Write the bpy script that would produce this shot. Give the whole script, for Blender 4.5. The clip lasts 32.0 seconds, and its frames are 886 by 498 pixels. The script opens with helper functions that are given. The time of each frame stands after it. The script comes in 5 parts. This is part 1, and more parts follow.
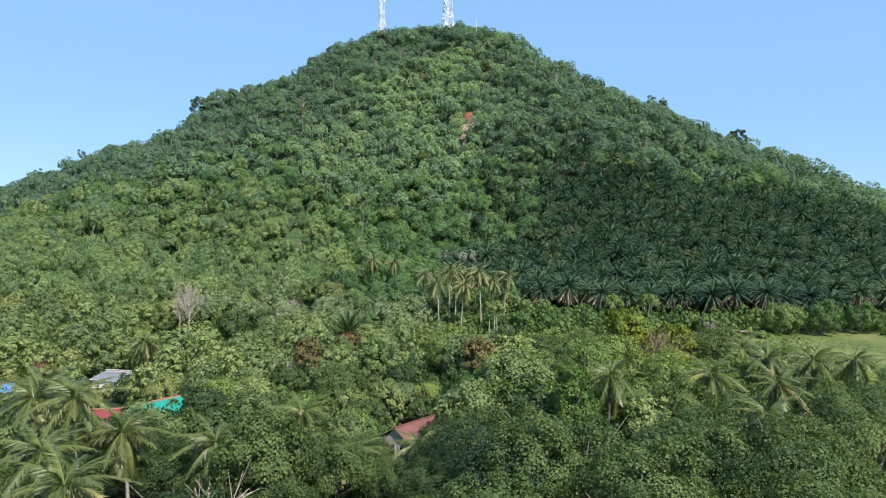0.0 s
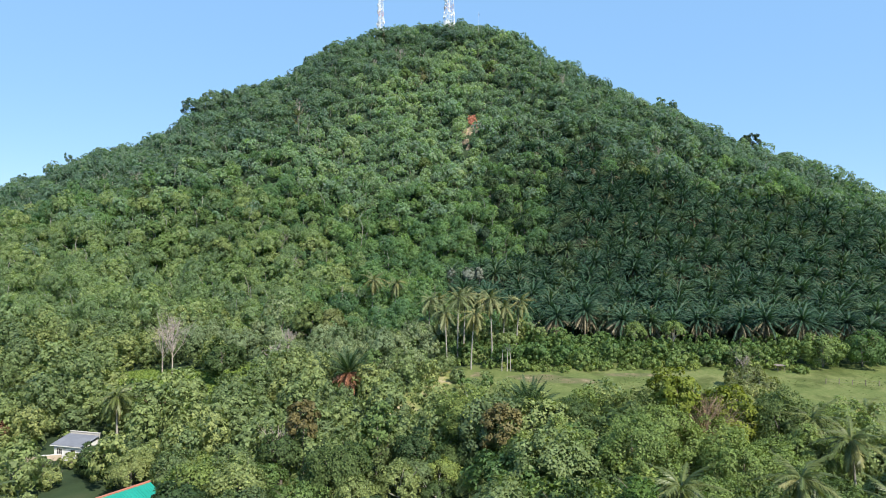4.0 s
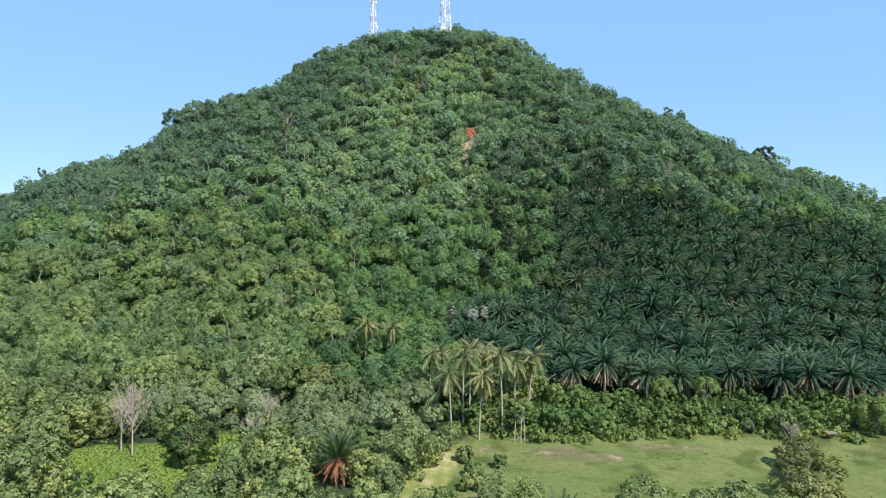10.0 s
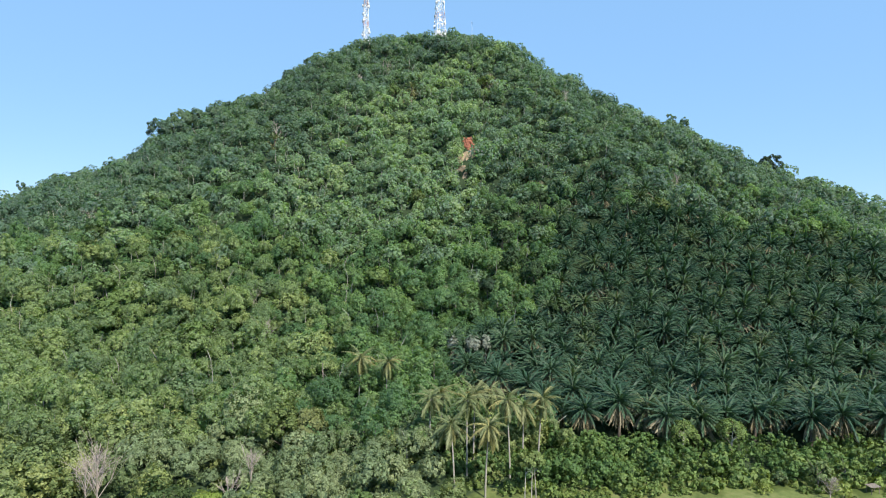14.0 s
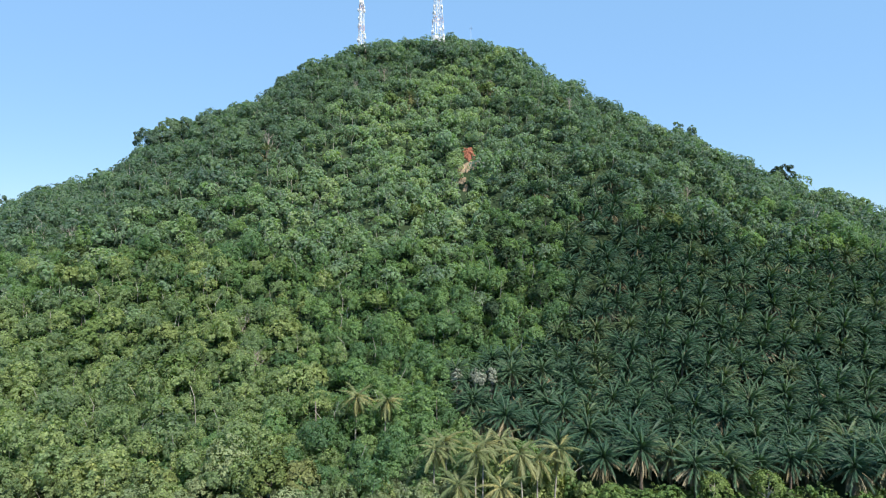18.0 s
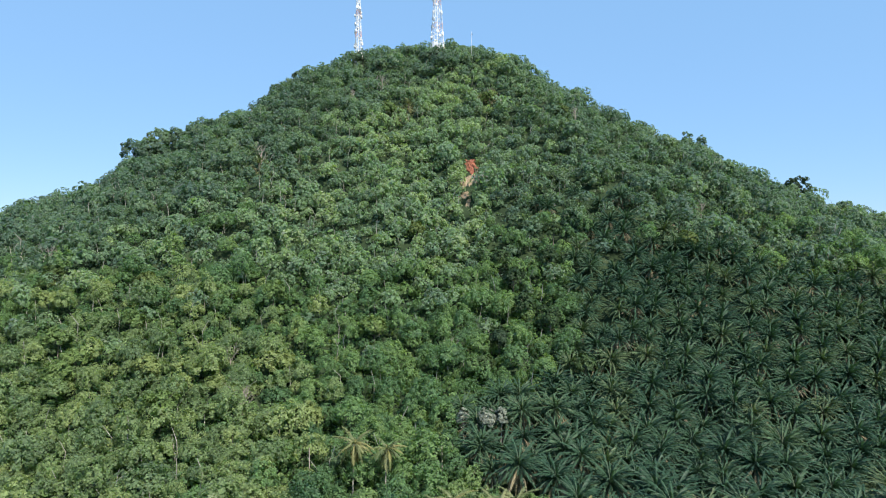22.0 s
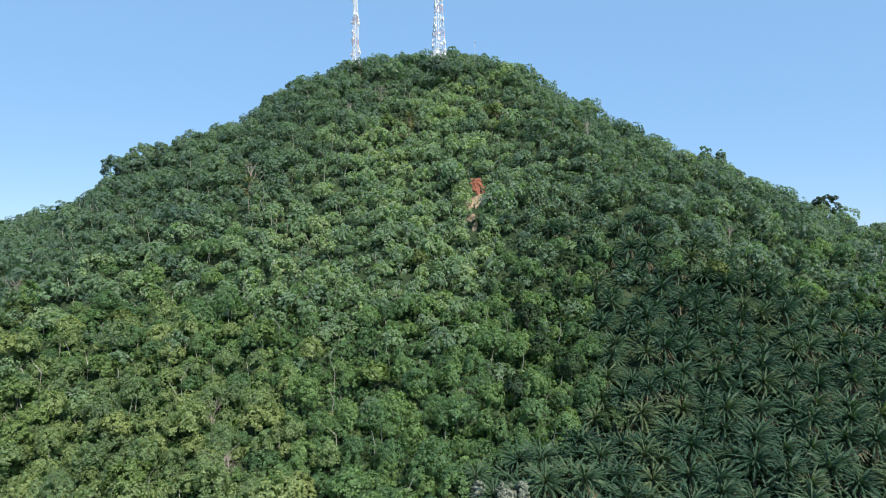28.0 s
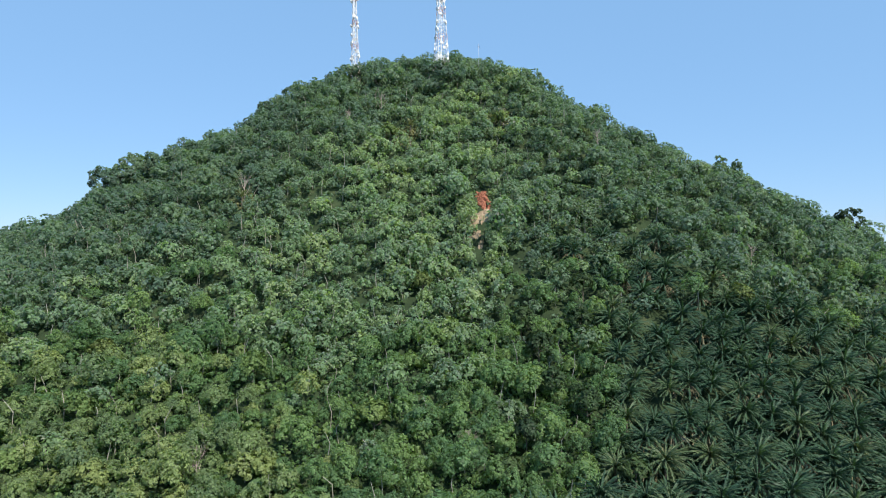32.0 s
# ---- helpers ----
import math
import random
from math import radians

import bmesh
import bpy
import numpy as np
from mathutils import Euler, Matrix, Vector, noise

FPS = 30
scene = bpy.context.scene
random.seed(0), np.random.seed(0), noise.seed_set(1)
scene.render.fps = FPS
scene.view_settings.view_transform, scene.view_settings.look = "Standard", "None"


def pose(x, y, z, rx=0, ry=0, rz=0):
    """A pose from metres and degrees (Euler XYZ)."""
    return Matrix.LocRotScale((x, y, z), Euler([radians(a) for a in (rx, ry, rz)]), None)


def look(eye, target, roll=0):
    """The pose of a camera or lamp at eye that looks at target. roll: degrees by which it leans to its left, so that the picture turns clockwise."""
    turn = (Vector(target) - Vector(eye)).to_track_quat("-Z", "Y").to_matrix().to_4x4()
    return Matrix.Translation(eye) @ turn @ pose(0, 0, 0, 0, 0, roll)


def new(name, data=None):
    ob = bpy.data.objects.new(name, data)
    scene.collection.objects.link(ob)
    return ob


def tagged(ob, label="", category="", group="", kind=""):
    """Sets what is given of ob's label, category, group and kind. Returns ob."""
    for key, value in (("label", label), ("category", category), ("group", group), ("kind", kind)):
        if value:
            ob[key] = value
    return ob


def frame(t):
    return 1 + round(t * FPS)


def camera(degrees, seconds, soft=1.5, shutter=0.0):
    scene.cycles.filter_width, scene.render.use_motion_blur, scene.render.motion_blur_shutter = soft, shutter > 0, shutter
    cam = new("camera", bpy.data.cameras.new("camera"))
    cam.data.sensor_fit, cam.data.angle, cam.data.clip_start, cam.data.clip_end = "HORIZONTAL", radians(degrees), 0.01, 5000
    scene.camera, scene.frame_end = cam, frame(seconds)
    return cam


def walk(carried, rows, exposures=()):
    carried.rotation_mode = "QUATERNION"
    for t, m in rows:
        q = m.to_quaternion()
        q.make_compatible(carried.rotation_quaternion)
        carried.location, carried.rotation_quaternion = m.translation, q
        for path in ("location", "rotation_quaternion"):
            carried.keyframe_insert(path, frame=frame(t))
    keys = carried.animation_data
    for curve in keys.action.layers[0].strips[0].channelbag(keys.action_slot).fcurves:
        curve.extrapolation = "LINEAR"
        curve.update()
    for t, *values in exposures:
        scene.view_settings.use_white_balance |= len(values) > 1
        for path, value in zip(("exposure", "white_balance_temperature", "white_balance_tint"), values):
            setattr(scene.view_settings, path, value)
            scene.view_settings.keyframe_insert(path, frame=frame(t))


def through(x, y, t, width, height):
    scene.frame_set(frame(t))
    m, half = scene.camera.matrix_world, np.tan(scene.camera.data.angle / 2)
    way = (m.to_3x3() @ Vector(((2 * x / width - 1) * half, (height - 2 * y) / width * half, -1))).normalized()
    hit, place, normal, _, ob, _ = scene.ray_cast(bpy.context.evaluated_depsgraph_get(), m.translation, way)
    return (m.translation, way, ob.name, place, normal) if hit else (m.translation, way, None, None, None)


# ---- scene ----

# ---- camera: a drone that climbs while it flies towards the hill ----
cam = camera(70, 32.0, soft=1.0)
PATH = [
    (0, 0.05, 0.02, 30.14, 89.214, -0.637, 1.367),
    (1, -1.02, 4.19, 32.10, 89.109, -0.666, 1.165),
    (2, -1.95, 8.25, 34.10, 89.006, -0.679, 1.031),
    (3, -2.75, 12.22, 36.12, 88.912, -0.636, 0.973),
    (3.5, -3.11, 14.17, 37.14, 88.854, -0.651, 1.128),
    (5.5, -4.33, 21.82, 41.22, 88.688, -0.620, 0.929),
    (6, -4.59, 23.70, 42.23, 88.650, -0.594, 0.889),
    (7, -5.07, 27.43, 44.26, 88.672, -0.616, 0.908),
    (8, -5.50, 31.13, 46.26, 88.718, -0.579, 0.789),
    (9, -5.90, 34.80, 48.24, 88.757, -0.487, 0.659),
    (10, -6.28, 38.46, 50.19, 88.756, -0.433, 0.524),
    (11, -6.65, 42.11, 52.10, 88.798, -0.315, 0.392),
    (12, -7.02, 45.76, 53.98, 88.839, -0.231, 0.248),
    (13, -7.39, 49.41, 55.83, 88.846, -0.131, 0.129),
    (14, -7.77, 53.08, 57.63, 88.828, -0.066, 0.016),
    (14.5, -7.97, 54.92, 58.52, 88.847, 0.005, -0.038),
    (16.5, -8.80, 62.32, 61.99, 88.922, 0.131, -0.192),
    (17, -9.02, 64.18, 62.83, 88.941, 0.116, -0.219),
    (18, -9.48, 67.92, 64.51, 88.993, 0.145, -0.300),
    (19, -9.96, 71.68, 66.16, 89.060, 0.184, -0.361),
    (20, -10.46, 75.47, 67.79, 89.152, 0.186, -0.431),
    (21, -10.98, 79.28, 69.41, 89.206, 0.225, -0.502),
    (22, -11.51, 83.11, 71.03, 89.309, 0.272, -0.575),
    (23, -12.04, 86.95, 72.65, 89.395, 0.293, -0.653),
    (24, -12.58, 90.81, 74.30, 89.453, 0.320, -0.679),
    (25, -13.10, 94.68, 75.97, 89.506, 0.382, -0.725),
    (25.5, -13.36, 96.61, 76.82, 89.526, 0.354, -0.732),
    (27.5, -14.31, 104.35, 80.36, 89.593, 0.368, -0.812),
    (28, -14.52, 106.28, 81.28, 89.623, 0.394, -0.832),
    (29, -14.91, 110.12, 83.20, 89.608, 0.425, -0.851),
    (30, -15.22, 113.94, 85.23, 89.631, 0.388, -0.879),
    (31, -15.45, 117.72, 87.37, 89.573, 0.448, -0.854),
    (32, -15.58, 121.46, 89.65, 89.480, 0.447, -0.767),
]
walk(cam, [(t, pose(x, y, z, rx, ry, rz)) for t, x, y, z, rx, ry, rz in PATH],
     exposures=((0, 0.64), (9, 0.66), (19, 0.60), (25, 0.54), (32, 0.45)))

# ---- daylight ----
SUN_AZ, SUN_EL = radians(144), radians(48)      # clockwise from +y, above the horizon
world = bpy.data.worlds.new("sky")
scene.world = world
world.use_nodes = True
wt = world.node_tree
sky = wt.nodes.new("ShaderNodeTexSky")
sky.sky_type, sky.sun_disc = "NISHITA", False
sky.sun_elevation, sky.sun_rotation = SUN_EL, SUN_AZ
sky.altitude, sky.air_density, sky.dust_density, sky.ozone_density = 0, 0.75, 0.15, 1.2
wt.nodes["Background"].inputs["Strength"].default_value = 0.135
haze = wt.nodes.new("ShaderNodeMix")            # thin bright haze evens out the sky
haze.data_type = "RGBA"
haze.inputs[0].default_value, haze.inputs[7].default_value = 0.75, (1.5, 2.95, 5.0, 1)
wt.links.new(sky.outputs["Color"], haze.inputs[6])
wt.links.new(haze.outputs[2], wt.nodes["Background"].inputs["Color"])
sun_data = bpy.data.lights.new("sun", "SUN")
sun_data.energy, sun_data.angle, sun_data.color = 5.0, radians(0.6), (1.0, 0.94, 0.84)
sun = new("sun", sun_data)
sun_dir = Vector((math.sin(SUN_AZ) * math.cos(SUN_EL), math.cos(SUN_AZ) * math.cos(SUN_EL), math.sin(SUN_EL)))
sun.matrix_world = look(sun_dir * 300, (0, 0, 0))

# ---- materials ----
def mat(name):
    m = bpy.data.materials.new(name)
    m.use_nodes = True
    nt = m.node_tree
    return m, nt, nt.nodes["Principled BSDF"]


def node(nt, kind, **inputs):
    n = nt.nodes.new(kind)
    for key, value in inputs.items():
        n.inputs[key].default_value = value
    return n


def ramp(nt, stops, fac):
    r = nt.nodes.new("ShaderNodeValToRGB")
    els = r.color_ramp.elements
    while len(els) < len(stops):
        els.new(0.5)
    for el, (p, c) in zip(els, stops):
        el.position, el.color = p, (*c, 1)
    nt.links.new(fac, r.inputs["Fac"])
    return r.outputs["Color"]


def maths(nt, op, a, b=None):
    n = nt.nodes.new("ShaderNodeMath")
    n.operation = op
    for i, v in enumerate((a, b)):
        if v is None:
            continue
        if isinstance(v, (int, float)):
            n.inputs[i].default_value = v
        else:
            nt.links.new(v, n.inputs[i])
    return n.outputs[0]


def mixc(nt, fac, a, b, kind="MIX"):
    n = nt.nodes.new("ShaderNodeMix")
    n.data_type, n.blend_type = "RGBA", kind
    for key, v in ((0, fac), (6, a), (7, b)):
        if isinstance(v, (int, float)):
            n.inputs[key].default_value = v
        elif isinstance(v, tuple):
            n.inputs[key].default_value = (*v, 1)
        else:
            nt.links.new(v, n.inputs[key])
    return n.outputs[2]


def noise_tex(nt, scale, detail=3.0, coord="Object"):
    tc = nt.nodes.new("ShaderNodeTexCoord")
    n = node(nt, "ShaderNodeTexNoise", Scale=scale, Detail=detail)
    nt.links.new(tc.outputs[coord], n.inputs["Vector"])
    return n.outputs["Fac"]


def leaf_material(name, stops, through=0.34, rough=0.55, patch=0.0, play=1.0, gloss=0.25, haze_sheen=0.0):
    """Foliage: one tone a tree (its own random number and the tone stored with joined trees), a little play from leaf to leaf."""
    m, nt, bsdf = mat(name)
    info = nt.nodes.new("ShaderNodeObjectInfo")
    att = nt.nodes.new("ShaderNodeAttribute")
    att.attribute_name = "tone"
    geo = nt.nodes.new("ShaderNodeNewGeometry")
    fac = maths(nt, "FRACT", maths(nt, "ADD", info.outputs["Random"], att.outputs["Fac"]))
    fac = maths(nt, "ADD", maths(nt, "MULTIPLY", fac, play), 0.5 - 0.5 * play)
    if patch:
        pos = node(nt, "ShaderNodeTexNoise", Scale=0.022, Detail=2.0)
        nt.links.new(geo.outputs["Position"], pos.inputs["Vector"])
        shift = maths(nt, "MULTIPLY", maths(nt, "SUBTRACT", pos.outputs["Fac"], 0.5), patch)
        fac = maths(nt, "ADD", fac, shift)
    leafy = maths(nt, "MULTIPLY", maths(nt, "SUBTRACT", geo.outputs["Random Per Island"], 0.5), 0.18)
    fac = maths(nt, "ADD", fac, leafy)
    col = ramp(nt, stops, fac)
    val = node(nt, "ShaderNodeHueSaturation")
    nt.links.new(col, val.inputs["Color"])
    nt.links.new(maths(nt, "ADD", maths(nt, "MULTIPLY", geo.outputs["Random Per Island"], 0.55), 0.72), val.inputs["Value"])
    nt.links.new(val.outputs["Color"], bsdf.inputs["Base Color"])
    bsdf.inputs["Roughness"].default_value = rough
    bsdf.inputs["Specular IOR Level"].default_value = gloss
    # Sheen lifts and whitens foliage in place of haze in the air.
    bsdf.inputs["Sheen Weight"].default_value, bsdf.inputs["Sheen Roughness"].default_value = haze_sheen, 0.6
    tr = nt.nodes.new("ShaderNodeBsdfTranslucent")
    nt.links.new(mixc(nt, 1.0, val.outputs["Color"], (1.25, 1.3, 0.6), "MULTIPLY"), tr.inputs["Color"])
    mix = nt.nodes.new("ShaderNodeMixShader")
    mix.inputs[0].default_value = through
    nt.links.new(bsdf.outputs[0], mix.inputs[1])
    nt.links.new(tr.outputs[0], mix.inputs[2])
    nt.links.new(mix.outputs[0], nt.nodes["Material Output"].inputs["Surface"])
    return m


def grained(name, a, b, scale=4.0, rough=0.85, bump=0.3, metal=0.0, stretch=None):
    """A surface between two colours by noise at two scales, with fine relief."""
    m, nt, bsdf = mat(name)
    tc = nt.nodes.new("ShaderNodeTexCoord")
    mp = nt.nodes.new("ShaderNodeMapping")
    mp.inputs["Scale"].default_value = stretch or (1, 1, 1)
    nt.links.new(tc.outputs["Object"], mp.inputs["Vector"])
    facs = []
    for s in (scale, scale * 6):
        n = node(nt, "ShaderNodeTexNoise", Scale=s, Detail=4.0)
        nt.links.new(mp.outputs["Vector"], n.inputs["Vector"])
        facs.append(n.outputs["Fac"])
    fac = maths(nt, "ADD", maths(nt, "MULTIPLY", facs[0], 0.65), maths(nt, "MULTIPLY", facs[1], 0.35))
    nt.links.new(ramp(nt, [(0.34, a), (0.66, b)], fac), bsdf.inputs["Base Color"])
    bsdf.inputs["Roughness"].default_value, bsdf.inputs["Metallic"].default_value = rough, metal
    bp = node(nt, "ShaderNodeBump", Strength=bump, Distance=0.05)
    nt.links.new(fac, bp.inputs["Height"])
    nt.links.new(bp.outputs[0], bsdf.inputs["Normal"])
    return m


def plain(name, c, rough=0.6, metal=0.0):
    return grained(name, tuple(v * 0.82 for v in c), tuple(min(1, v * 1.12) for v in c), 1.5, rough, 0.08, metal)


# Distance haze is put into the hill leaf colours as extra blue.
LEAF_HILL = leaf_material("hill_leaves", [(0.00, (0.087, 0.169, 0.083)), (0.30, (0.120, 0.224, 0.099)), (0.60, (0.156, 0.269, 0.109)), (0.85, (0.207, 0.315, 0.116)), (1.00, (0.248, 0.308, 0.144))], 0.55, patch=0.5, play=0.72, gloss=0.4, haze_sheen=0.06)
# Lighter, yellower leaves that carry the sunlight on the lower left slope.
LEAF_BRIGHT = leaf_material("sunlight_tinted_leaves", [(0.0, (0.134, 0.208, 0.109)), (0.35, (0.198, 0.281, 0.131)), (0.7, (0.268, 0.346, 0.147)), (1.0, (0.335, 0.390, 0.167))], 0.55, patch=0.4, play=0.72, gloss=0.4, haze_sheen=0.06)
LEAF_LIME = leaf_material("lime_green_leaves", [(0.0, (0.120, 0.190, 0.062)), (0.6, (0.158, 0.228, 0.074)), (1.0, (0.200, 0.250, 0.088))])
LEAF_OLIVE = leaf_material("olive_leaves", [(0.0, (0.144, 0.169, 0.068)), (0.6, (0.211, 0.236, 0.088)), (1.0, (0.288, 0.295, 0.111))])
# A lighter, bluer copy of the hill leaves, with distance haze in the colour.
LEAF_UPPER_HAZE = leaf_material("hazed_upper_slope_leaves", [(0.00, (0.109, 0.195, 0.113)), (0.30, (0.147, 0.257, 0.132)), (0.60, (0.192, 0.308, 0.144)), (0.85, (0.252, 0.362, 0.151)), (1.00, (0.297, 0.355, 0.183))], 0.55, patch=0.4, play=0.72, gloss=0.6, haze_sheen=0.4)
# Ridge haze and flank shade are put into these leaf colours.
LEAF_RIDGE_HAZE_SHADE = leaf_material("hazed_shaded_ridge_leaves", [(0.0, (0.068, 0.138, 0.098)), (0.4, (0.102, 0.187, 0.117)), (0.8, (0.143, 0.236, 0.128)), (1.0, (0.192, 0.270, 0.149))], 0.55, patch=0.4, play=0.72, gloss=0.6, haze_sheen=0.2)
LEAF_VALLEY = leaf_material("valley_leaves", [(0.00, (0.099, 0.142, 0.068)), (0.35, (0.157, 0.212, 0.085)), (0.70, (0.223, 0.275, 0.100)), (0.92, (0.267, 0.297, 0.108)), (1.00, (0.316, 0.319, 0.118))], patch=0.3, play=0.75)
LEAF_NEAR = leaf_material("fine_dark_leaves", [(0.00, (0.052, 0.091, 0.034)), (0.40, (0.080, 0.124, 0.042)), (0.80, (0.108, 0.155, 0.050)), (1.00, (0.140, 0.181, 0.056))], patch=0.4)
LEAF_BELT = leaf_material("bright_bushy_leaves", [(0.00, (0.118, 0.182, 0.054)), (0.50, (0.176, 0.242, 0.070)), (1.00, (0.246, 0.296, 0.083))], patch=0.3, play=0.8)
LEAF_GREY = leaf_material("rubber_tree_leaves", [(0.00, (0.161, 0.219, 0.115)), (0.50, (0.202, 0.262, 0.134)), (1.00, (0.251, 0.298, 0.154))], patch=0.2)
LEAF_DARK = leaf_material("dark_leaves", [(0.00, (0.030, 0.058, 0.028)), (0.50, (0.045, 0.082, 0.034)), (1.00, (0.065, 0.105, 0.040))])
LEAF_YELLOW = leaf_material("yellow_green_leaves", [(0.0, (0.13, 0.18, 0.028)), (0.5, (0.19, 0.225, 0.032)), (1.0, (0.25, 0.25, 0.045))])
LEAF_RUSSET = leaf_material("russet_leaves", [(0.0, (0.130, 0.110, 0.045)), (0.5, (0.165, 0.145, 0.055)), (1.0, (0.135, 0.160, 0.055))], 0.25)
LEAF_RED = leaf_material("red_brown_leaves", [(0.0, (0.128, 0.065, 0.038)), (1.0, (0.192, 0.100, 0.057))], 0.15)
LEAF_SCRUB = leaf_material("pale_scrub_leaves", [(0.0, (0.170, 0.200, 0.085)), (0.6, (0.225, 0.245, 0.105)), (1.0, (0.280, 0.270, 0.130))], 0.4, haze_sheen=0.2)
LEAF_VINE = leaf_material("vine_leaves", [(0.00, (0.075, 0.140, 0.030)), (0.60, (0.110, 0.180, 0.037)), (1.00, (0.150, 0.212, 0.050))], 0.28)
LEAF_SHRUB = leaf_material("shrub_leaves", [(0.00, (0.085, 0.155, 0.050)), (0.60, (0.120, 0.200, 0.060)), (1.00, (0.165, 0.228, 0.070))], 0.34, patch=0.4)
PALM_GREEN = leaf_material("oil_palm_fronds", [(0.00, (0.027, 0.071, 0.039)), (0.50, (0.039, 0.090, 0.047)), (0.90, (0.058, 0.112, 0.053)), (1.00, (0.088, 0.132, 0.058))], 0.30, 0.5, gloss=0.25, haze_sheen=0.05)
PALM_RIB = leaf_material("oil_palm_midribs", [(0.00, (0.055, 0.095, 0.055)), (0.70, (0.085, 0.120, 0.064)), (1.00, (0.160, 0.158, 0.084))], 0.1, 0.5)
PALM_DRY = leaf_material("dry_palm_fronds", [(0.00, (0.150, 0.130, 0.075)), (0.50, (0.215, 0.185, 0.110)), (1.00, (0.290, 0.250, 0.165))], 0.1)
COCO_PALE = leaf_material("pale_coconut_fronds", [(0.00, (0.110, 0.145, 0.058)), (0.50, (0.150, 0.180, 0.074)), (1.00, (0.205, 0.215, 0.098))], 0.2, 0.45)
COCO_GREEN = leaf_material("coconut_fronds", [(0.00, (0.092, 0.124, 0.034)), (0.50, (0.128, 0.158, 0.042)), (1.00, (0.168, 0.190, 0.056))], 0.3, 0.42, gloss=0.5)
COCO_YELLOW = leaf_material("yellowing_coconut_fronds", [(0.0, (0.209, 0.202, 0.072)), (0.6, (0.266, 0.246, 0.096)), (1.0, (0.209, 0.224, 0.096))], 0.2, 0.5)
SILVER_LEAF = leaf_material("silver_leaves", [(0.0, (0.158, 0.187, 0.144)), (1.0, (0.245, 0.259, 0.202))], 0.1)
RUST_FROND = leaf_material("rust_red_dead_fronds", [(0.0, (0.168, 0.064, 0.034)), (1.0, (0.266, 0.120, 0.068))], 0.1)
BARK = grained("bark", (0.10, 0.085, 0.065), (0.22, 0.19, 0.15), 3.0)
BARK_PALE = grained("pale_bark", (0.30, 0.27, 0.22), (0.48, 0.45, 0.39), 3.0)
BARK_TAN = grained("withered_tan_twigs", (0.24, 0.16, 0.10), (0.40, 0.29, 0.19), 3.0)
BARK_DEAD = grained("weathered_dead_wood", (0.27, 0.22, 0.185), (0.44, 0.37, 0.32), 3.0)
PALM_TRUNK = grained("palm_trunk", (0.20, 0.18, 0.15), (0.40, 0.37, 0.32), 2.0, stretch=(1, 1, 5))
OIL_TRUNK = grained("oil_palm_trunk", (0.07, 0.055, 0.045), (0.17, 0.14, 0.11), 3.0)
SOIL_RED = grained("red_soil", (0.22, 0.075, 0.042), (0.34, 0.13, 0.075), 0.5, bump=0.8)
ROCK_PALE = grained("pale_sandy_rock", (0.200, 0.140, 0.085), (0.420, 0.335, 0.230), 0.35, bump=0.8)
STEEL_WHITE = plain("white_painted_steel", (0.78, 0.78, 0.78), 0.45)
STEEL_RED = plain("faded_red_painted_steel", (0.62, 0.40, 0.35), 0.5)
STEEL_DARK = plain("dark_steel", (0.05, 0.05, 0.055), 0.5)
DISH = plain("white_antenna_cover", (0.80, 0.80, 0.80), 0.4)
WALL_WHITE = grained("white_rendered_wall", (0.62, 0.60, 0.56), (0.78, 0.76, 0.72), 0.8)
WALL_PLANK = grained("weathered_plank_wall", (0.34, 0.31, 0.27), (0.56, 0.52, 0.46), 1.2, stretch=(6, 6, 1))
ROOF_GREY = grained("grey_sheet_roof", (0.13, 0.135, 0.155), (0.18, 0.185, 0.205), 0.6, 0.7)
ROOF_RUST = grained("rusty_sheet_roof", (0.10, 0.036, 0.032), (0.19, 0.070, 0.058), 0.7, 0.7)
ROOF_TEAL = grained("teal_painted_sheet_roof", (0.008, 0.20, 0.145), (0.015, 0.27, 0.20), 0.5, 0.4)
ROOF_RED = grained("red_sheet_roof", (0.20, 0.028, 0.032), (0.28, 0.045, 0.05), 0.7, 0.5)
ROOF_BLUE = grained("blue_sheet", (0.06, 0.20, 0.46), (0.10, 0.28, 0.56), 0.8, 0.5)
ROOF_PALE = grained("bare_zinc_sheet", (0.42, 0.42, 0.44), (0.62, 0.62, 0.63), 0.9, 0.4, metal=0.2)
FASCIA = plain("terracotta_fascia", (0.42, 0.15, 0.09), 0.6)
GLASS_DARK = plain("dark_window_pane", (0.02, 0.022, 0.025), 0.12)
TIMBER = grained("grey_timber", (0.12, 0.10, 0.08), (0.24, 0.20, 0.16), 2.0, stretch=(1, 1, 6))
BRICK_WALL = grained("buff_block", (0.42, 0.33, 0.24), (0.55, 0.45, 0.34), 1.0)


